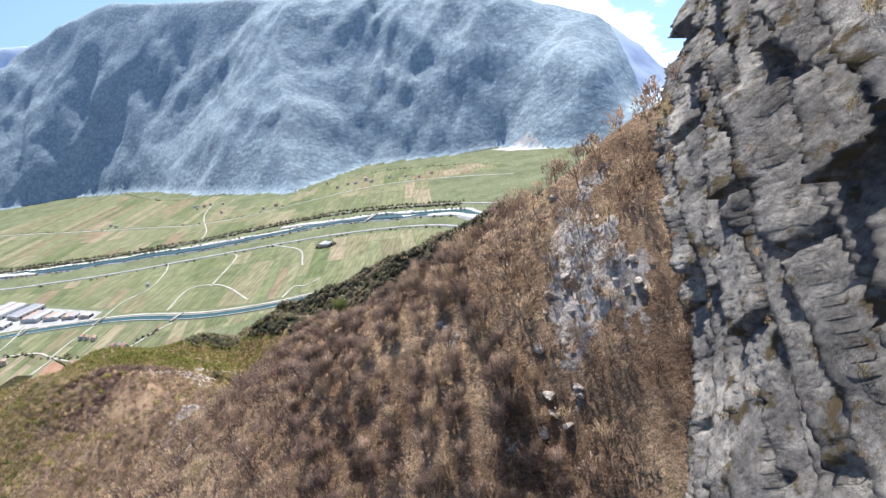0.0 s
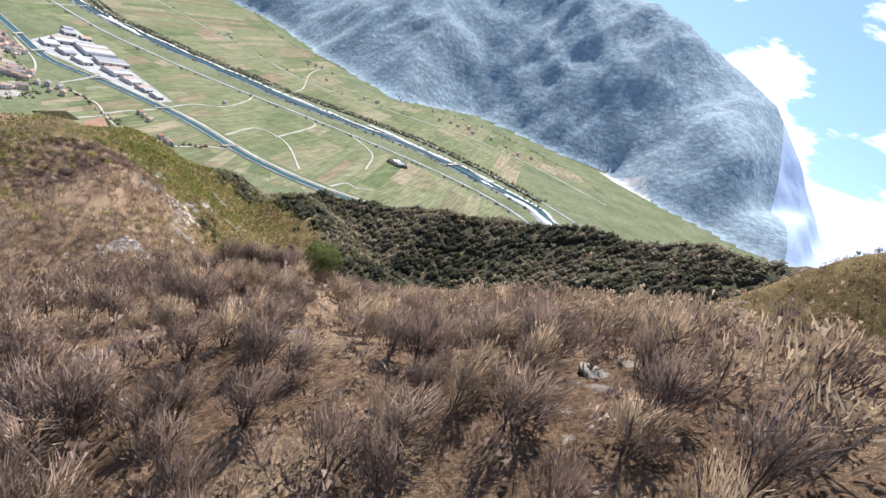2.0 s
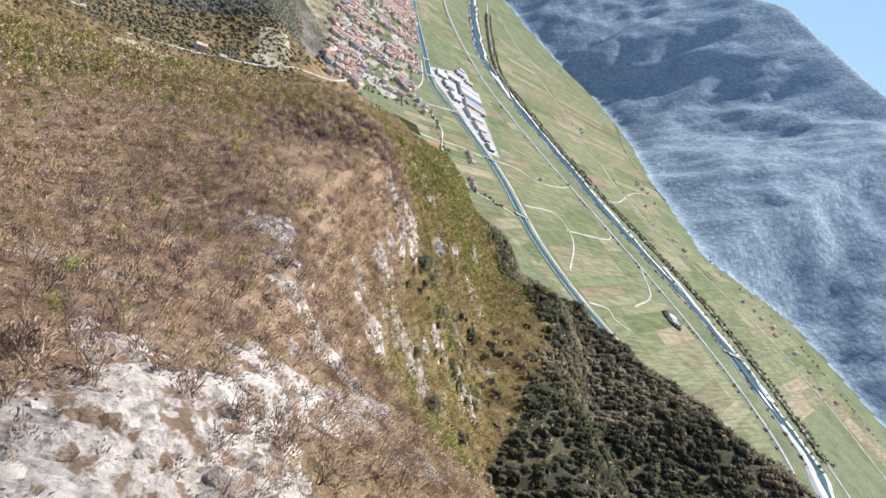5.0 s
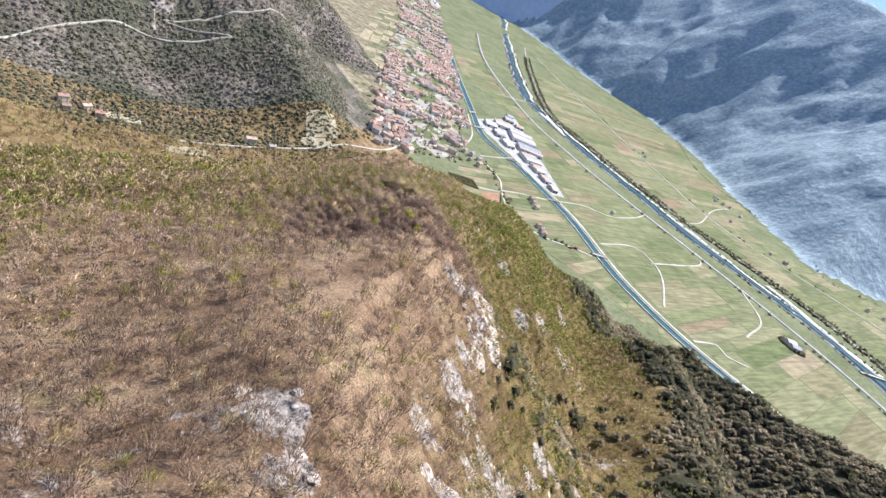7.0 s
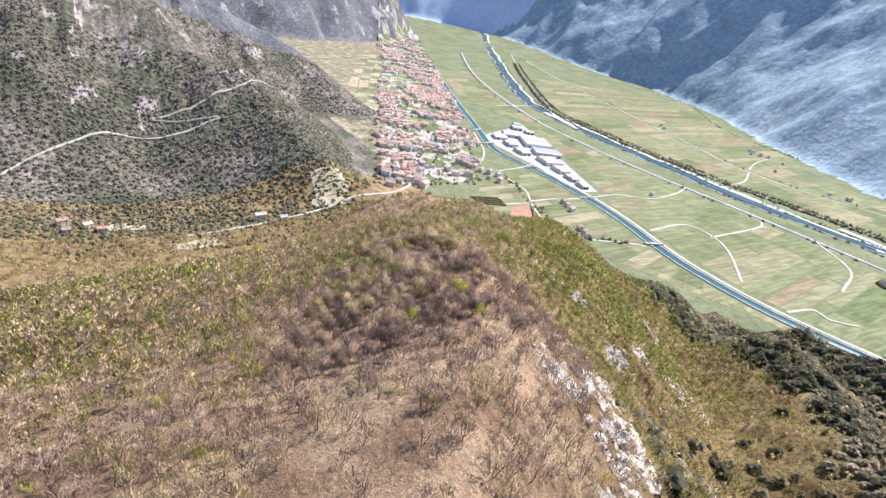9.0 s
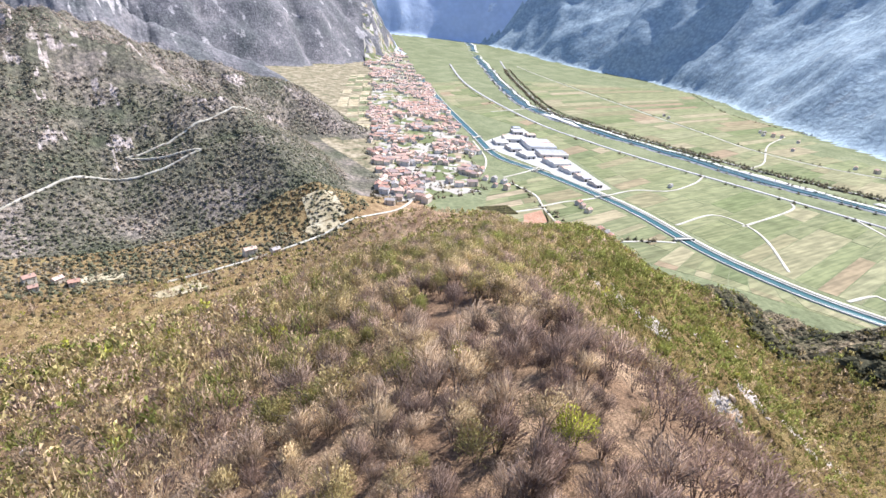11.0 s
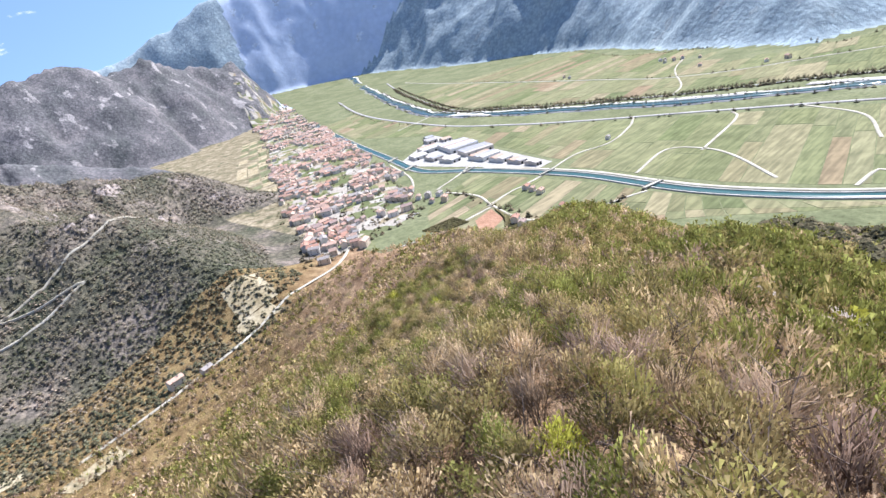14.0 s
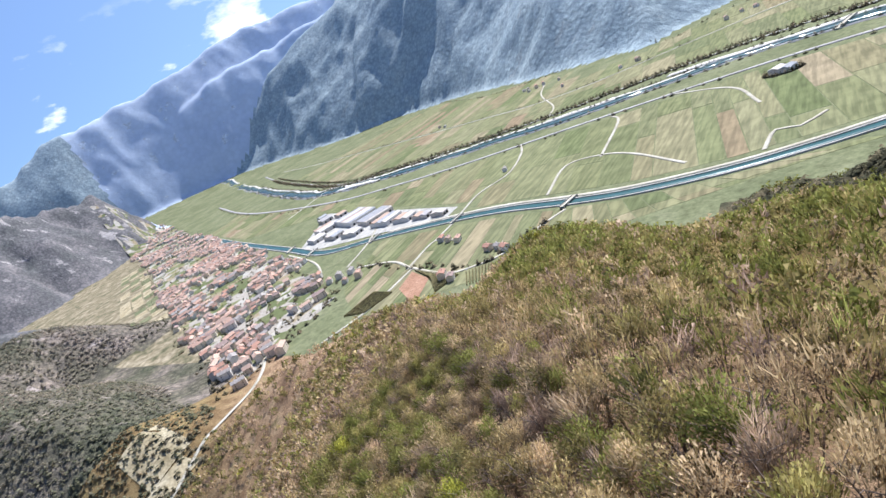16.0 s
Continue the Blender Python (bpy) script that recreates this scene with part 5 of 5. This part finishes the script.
vt = scatter_mesh("valley_trees", V_KINDS, rng.integers(0, 4, len(tx)), np.c_[tx, ty, ground_z(tx, ty)], rng.random(len(tx)) * 6.283, ts, np.clip(0.6 + rng.normal(0, 0.3, len(tx)), 0, 1), M_PINE)
tagged(vt, "hedges and small trees along the river, roads and gardens", "trees", kind="stuff")


# ---- limestone ----
def rock_material(name, lo, mid, hi, grown=0.58, plants=(0.12, 0.10, 0.055)):
    m, nodes, links, b = mat_base(name, 0.92)
    nt = m.node_tree
    c1 = ramp(nt, noise_node(nt, 0.16, 7, 0.7), [(0.3, lo), (0.5, mid), (0.7, hi)])
    c2 = ramp(nt, noise_node(nt, 1.2, 8, 0.75), [(0.34, (0.32, 0.31, 0.30)), (0.5, (0.95, 0.94, 0.92)), (0.64, (1.35, 1.32, 1.27))])
    c3 = mixc(nt, 0.8, c1, c2, "MULTIPLY")
    moss = ramp(nt, noise_node(nt, 0.35, 6, 0.65), [(grown, (0, 0, 0)), (grown + 0.06, (1, 1, 1))])
    links.new(mixc(nt, moss, c3, plants), b.inputs["Base Color"])
    bump(nt, noise_node(nt, 1.3, 9, 0.75), b, 1.0, 0.6)
    return m


# wide tone spread puts lit beds and dark crevices into the colour
M_CLIFF = rock_material("weathered grey limestone, lit and shaded tones", (0.085, 0.08, 0.076), (0.25, 0.232, 0.212), (0.58, 0.53, 0.46), 0.55, (0.13, 0.10, 0.06))


def cliff():
    """A wall of tilted limestone beds above the crest."""
    plan = curve_through([(572, -590), (560, -593), (551, -599), (546.5, -611), (544, -630), (542.5, -648), (542, -668), (545, -690), (549, -715)], 0.42)
    s = np.r_[0, np.cumsum(np.linalg.norm(np.diff(plan, axis=0), axis=1))]
    d = np.gradient(plan, axis=0)
    d /= np.linalg.norm(d, axis=1, keepdims=True)
    nrm = np.stack([d[:, 1], -d[:, 0]], -1)
    nrm *= np.sign((nrm @ np.array([-1.0, 0.05])))[:, None]
    zz = np.arange(318, 416, 0.42)
    Sg, Zg = np.meshgrid(s, zz)
    warp = 3 * fbm(Sg, Zg, 26, 2, 601)
    b = Sg * 0.47 + Zg * 0.88 + warp * 0.35
    a = Sg * 0.88 - Zg * 0.47 + warp * 0.5
    lay = b / 3.6 + 0.25 * fbm(Sg, Zg, 60, 2, 611)
    bed = np.floor(lay).astype(np.int64)
    fb = lay - bed
    ua = a / (10.0 + 16.0 * lattice(bed, bed * 0, 6)) + lattice(bed, bed * 0, 7) * 5
    blk = np.floor(ua).astype(np.int64)
    fa = ua - blk
    thin = lay * (2.0 + np.floor(3 * lattice(bed, blk, 13)))
    ti = np.floor(thin).astype(np.int64)
    ft = thin - ti
    usub = a / 2.6 + lattice(ti, blk, 8) * 5
    sub = np.floor(usub).astype(np.int64)
    # beds stand out like tilted books; each block has its own flat, slanted face
    disp = 3.4 * (0.5 - fb) + 2.6 * (lattice(bed, bed * 0 + 3, 9) - 0.5) + 2.8 * (lattice(bed, blk, 10) - 0.5)
    disp = disp + (3.0 * lattice(bed, blk, 14) - 1.1) * (fa - 0.5) * 1.5 + (2.2 * lattice(bed, blk, 15) - 0.9) * (fb - 0.5)
    disp = disp + 1.1 * (lattice(ti, blk, 12) - 0.5) + 0.7 * (0.5 - ft) * (lattice(ti, blk, 16) > 0.35)
    disp = disp + 0.75 * (lattice(ti * 7 + blk, sub, 11) - 0.5) + 3 * fbm(Sg, Zg, 42, 2, 621) + 0.25 * fbm(Sg, Zg, 1.6, 2, 631, True)
    disp = disp - 2.2 * (fb < 0.09) - 1.0 * (fa < 0.05) * (lattice(bed, blk, 17) > 0.3) - 0.45 * (ft < 0.10)
    slab = np.clip((Sg - 66) / 9, 0, 1)
    low = np.clip((352 - Zg) / 4, 0, 1)
    disp = disp * (1 - 0.45 * slab * low)
    back = 0.20 * (Zg - 342) + 0.0010 * np.clip(Zg - 345, 0, None) ** 2 + slab * 0.10 * np.minimum(Zg - 350, 0) + 1.2
    X = plan[None, :, 0] + nrm[None, :, 0] * (disp - back)
    Y = plan[None, :, 1] + nrm[None, :, 1] * (disp - back)
    n = len(s)
    i = (np.arange(len(zz) - 1)[:, None] * n + np.arange(n - 1)).ravel()
    f = np.c_[i, i + 1, i + n + 1, i + n]
    ob = new("rock_cliff", mesh_from("rock_cliff", np.c_[X.ravel(), Y.ravel(), Zg.ravel()], f, [M_CLIFF]))
    tagged(ob, "grey limestone cliff of steeply tilted cracked beds", "cliff", kind="structure")
    # dry shrubs in the cracks
    k = rng.choice(X.size, 520)
    k = k[(Sg.ravel()[k] > 20)]
    P = np.c_[X.ravel()[k], Y.ravel()[k], Zg.ravel()[k] - 0.2]
    sh = scatter_mesh("cliff_shrubs", [t[1] for t in T_BACK], rng.integers(0, len(T_BACK), len(k)), P, rng.random(len(k)) * 6.283, rng.uniform(0.7, 1.8, len(k)), rng.uniform(0.2, 0.7, len(k)), M_TWIG)
    tagged(sh, "dry brown shrubs clinging to the cliff ledges", "shrubs", kind="stuff")


cliff()


def rock_mesh(seed, n=14):
    """A cracked lump of bedded limestone about 1 m in radius."""
    r = np.random.default_rng(seed)
    bm = bmesh.new()
    bmesh.ops.create_icosphere(bm, subdivisions=2, radius=1.0)
    cuts = [(r.normal(0, 1, 3), r.uniform(0.45, 0.85)) for k in range(n)]
    for v in bm.verts:
        p = np.array(v.co)
        for nn, dd in cuts:
            nn = nn / np.linalg.norm(nn)
            t = p @ nn
            if t > dd:
                p = p - nn * (t - dd)
        q = math.floor(p[2] * 4 + p[0]) * 0.17
        p = p * (1 + 0.10 * math.sin(q * 9 + seed)) + r.normal(0, 0.02, 3)
        v.co = p
    me = bpy.data.meshes.new("rock_outcrop")
    bm.to_mesh(me)
    bm.free()
    me.materials.append(M_CLIFF2)
    return me


# brighter version of the limestone: sunlit look is in the base colour
M_CLIFF2 = rock_material("pale sunlit limestone", (0.40, 0.345, 0.30), (0.60, 0.53, 0.465), (0.76, 0.69, 0.61), 0.53, (0.27, 0.19, 0.125))
ROCKS = [rock_mesh(k) for k in range(8)]
for ox, oy, s in OUTCROPS:
    for k in range(max(3, int(s * 0.7))):
        x, y = ox + rng.normal(0, s * 0.5), oy + rng.normal(0, s * 0.5)
        r = rng.uniform(0.35, 1.0) * (0.5 + s * 0.13)
        o = new("rock_outcrop", ROCKS[int(rng.integers(0, 8))])
        o.matrix_basis = Matrix.LocRotScale(Vector((x, y, hz(x, y) - r * 0.15)), Euler((rng.uniform(-0.3, 0.3), rng.uniform(-0.3, 0.3), rng.random() * 6.28)), Vector((r * rng.uniform(0.9, 1.7), r * rng.uniform(0.8, 1.3), r * rng.uniform(0.5, 1.0))))
        tagged(o, "pale cracked limestone outcrop among dry grass", "rock", "limestone outcrops")


def crag(cx, cy, rx, ry, seed, proud=1.6, dip=(0.5, 0.35), step=0.55, cover=0.0):
    """A broken shelf of limestone beds coming through the slope."""
    X, Y = np.meshgrid(np.arange(cx - rx, cx + rx, step), np.arange(cy - ry, cy + ry, step))
    g = ground_z(X, Y)
    reach = 1 - np.sqrt(((X - cx) / rx) ** 2 + ((Y - cy) / ry) ** 2)
    mask = np.clip(1.5 * reach + 3.4 * fbm(X, Y, 10, 4, seed) - 0.30 - cover, -1, 1)
    wx, wy = X + 2.5 * fbm(X, Y, 9, 2, seed + 3), Y + 2.5 * fbm(X, Y, 9, 2, seed + 5)
    lay = (g + dip[0] * wx + dip[1] * wy) / 2.3
    bed = np.floor(lay).astype(np.int64)
    fb = lay - bed
    cell = np.floor((wx * dip[1] - wy * dip[0]) / 2.2 + 5 * lattice(bed, bed * 0, seed)).astype(np.int64)
    rise = proud * (0.25 + 0.9 * lattice(bed, cell, seed + 7)) + 1.1 * (0.5 - fb) - 0.9 * (fb < 0.14)
    rise = rise + 0.5 * (lattice(np.floor(wx / 1.3).astype(np.int64), np.floor(wy / 1.1).astype(np.int64), seed + 9) - 0.5)
    rise = rise + 0.9 * (lattice(np.floor(wx / 0.8).astype(np.int64), np.floor((wy + g) / 0.7).astype(np.int64), seed + 11) - 0.6) + 0.8 * fbm(X, Y, 3.0, 2, seed + 13, True)
    Z = g + np.where(mask > 0, rise * np.sqrt(np.clip(mask, 0, 1)) - 0.25, -1.5)
    ny_, nx_ = X.shape
    i = (np.arange(ny_ - 1)[:, None] * nx_ + np.arange(nx_ - 1)).ravel()
    keep_ = (mask[:-1, :-1] > -0.1).ravel()
    f = np.c_[i, i + 1, i + nx_ + 1, i + nx_][keep_]
    used_, inv = np.unique(f, return_inverse=True)
    v = np.c_[X.ravel(), Y.ravel(), Z.ravel()][used_]
    o = new("rock_shelf", mesh_from("rock_shelf", v, inv.reshape(f.shape), [M_CLIFF2]))
    tagged(o, "broken shelf of pale limestone coming through the wooded slope", "rock shelf", kind="structure")


for cx_, cy_, rx_, ry_, sd, pr, cv in [(462, -553, 22, 18, 701, 1.8, 0.0), (446, -532, 18, 16, 711, 1.6, 0.25), (430, -512, 14, 15, 721, 1.4, 0.3), (410, -494, 12, 10, 731, 1.4, 0.35),
                                       (322, -412, 13, 11, 741, 3.0, 0.32), (306, -396, 12, 14, 751, 3.0, 0.30), (340, -428, 11, 9, 761, 2.0, 0.45), (360, -400, 10, 12, 771, 2.0, 0.4),
                                       (290, -360, 12, 14, 781, 1.8, 0.4), (534, -624, 7, 14, 791, 1.2, 0.55), (250, -250, 13, 15, 801, 2.0, 0.4), (385, -455, 10, 12, 811, 2.4, 0.3)]:
    crag(cx_, cy_, rx_, ry_, sd, pr, cover=cv)
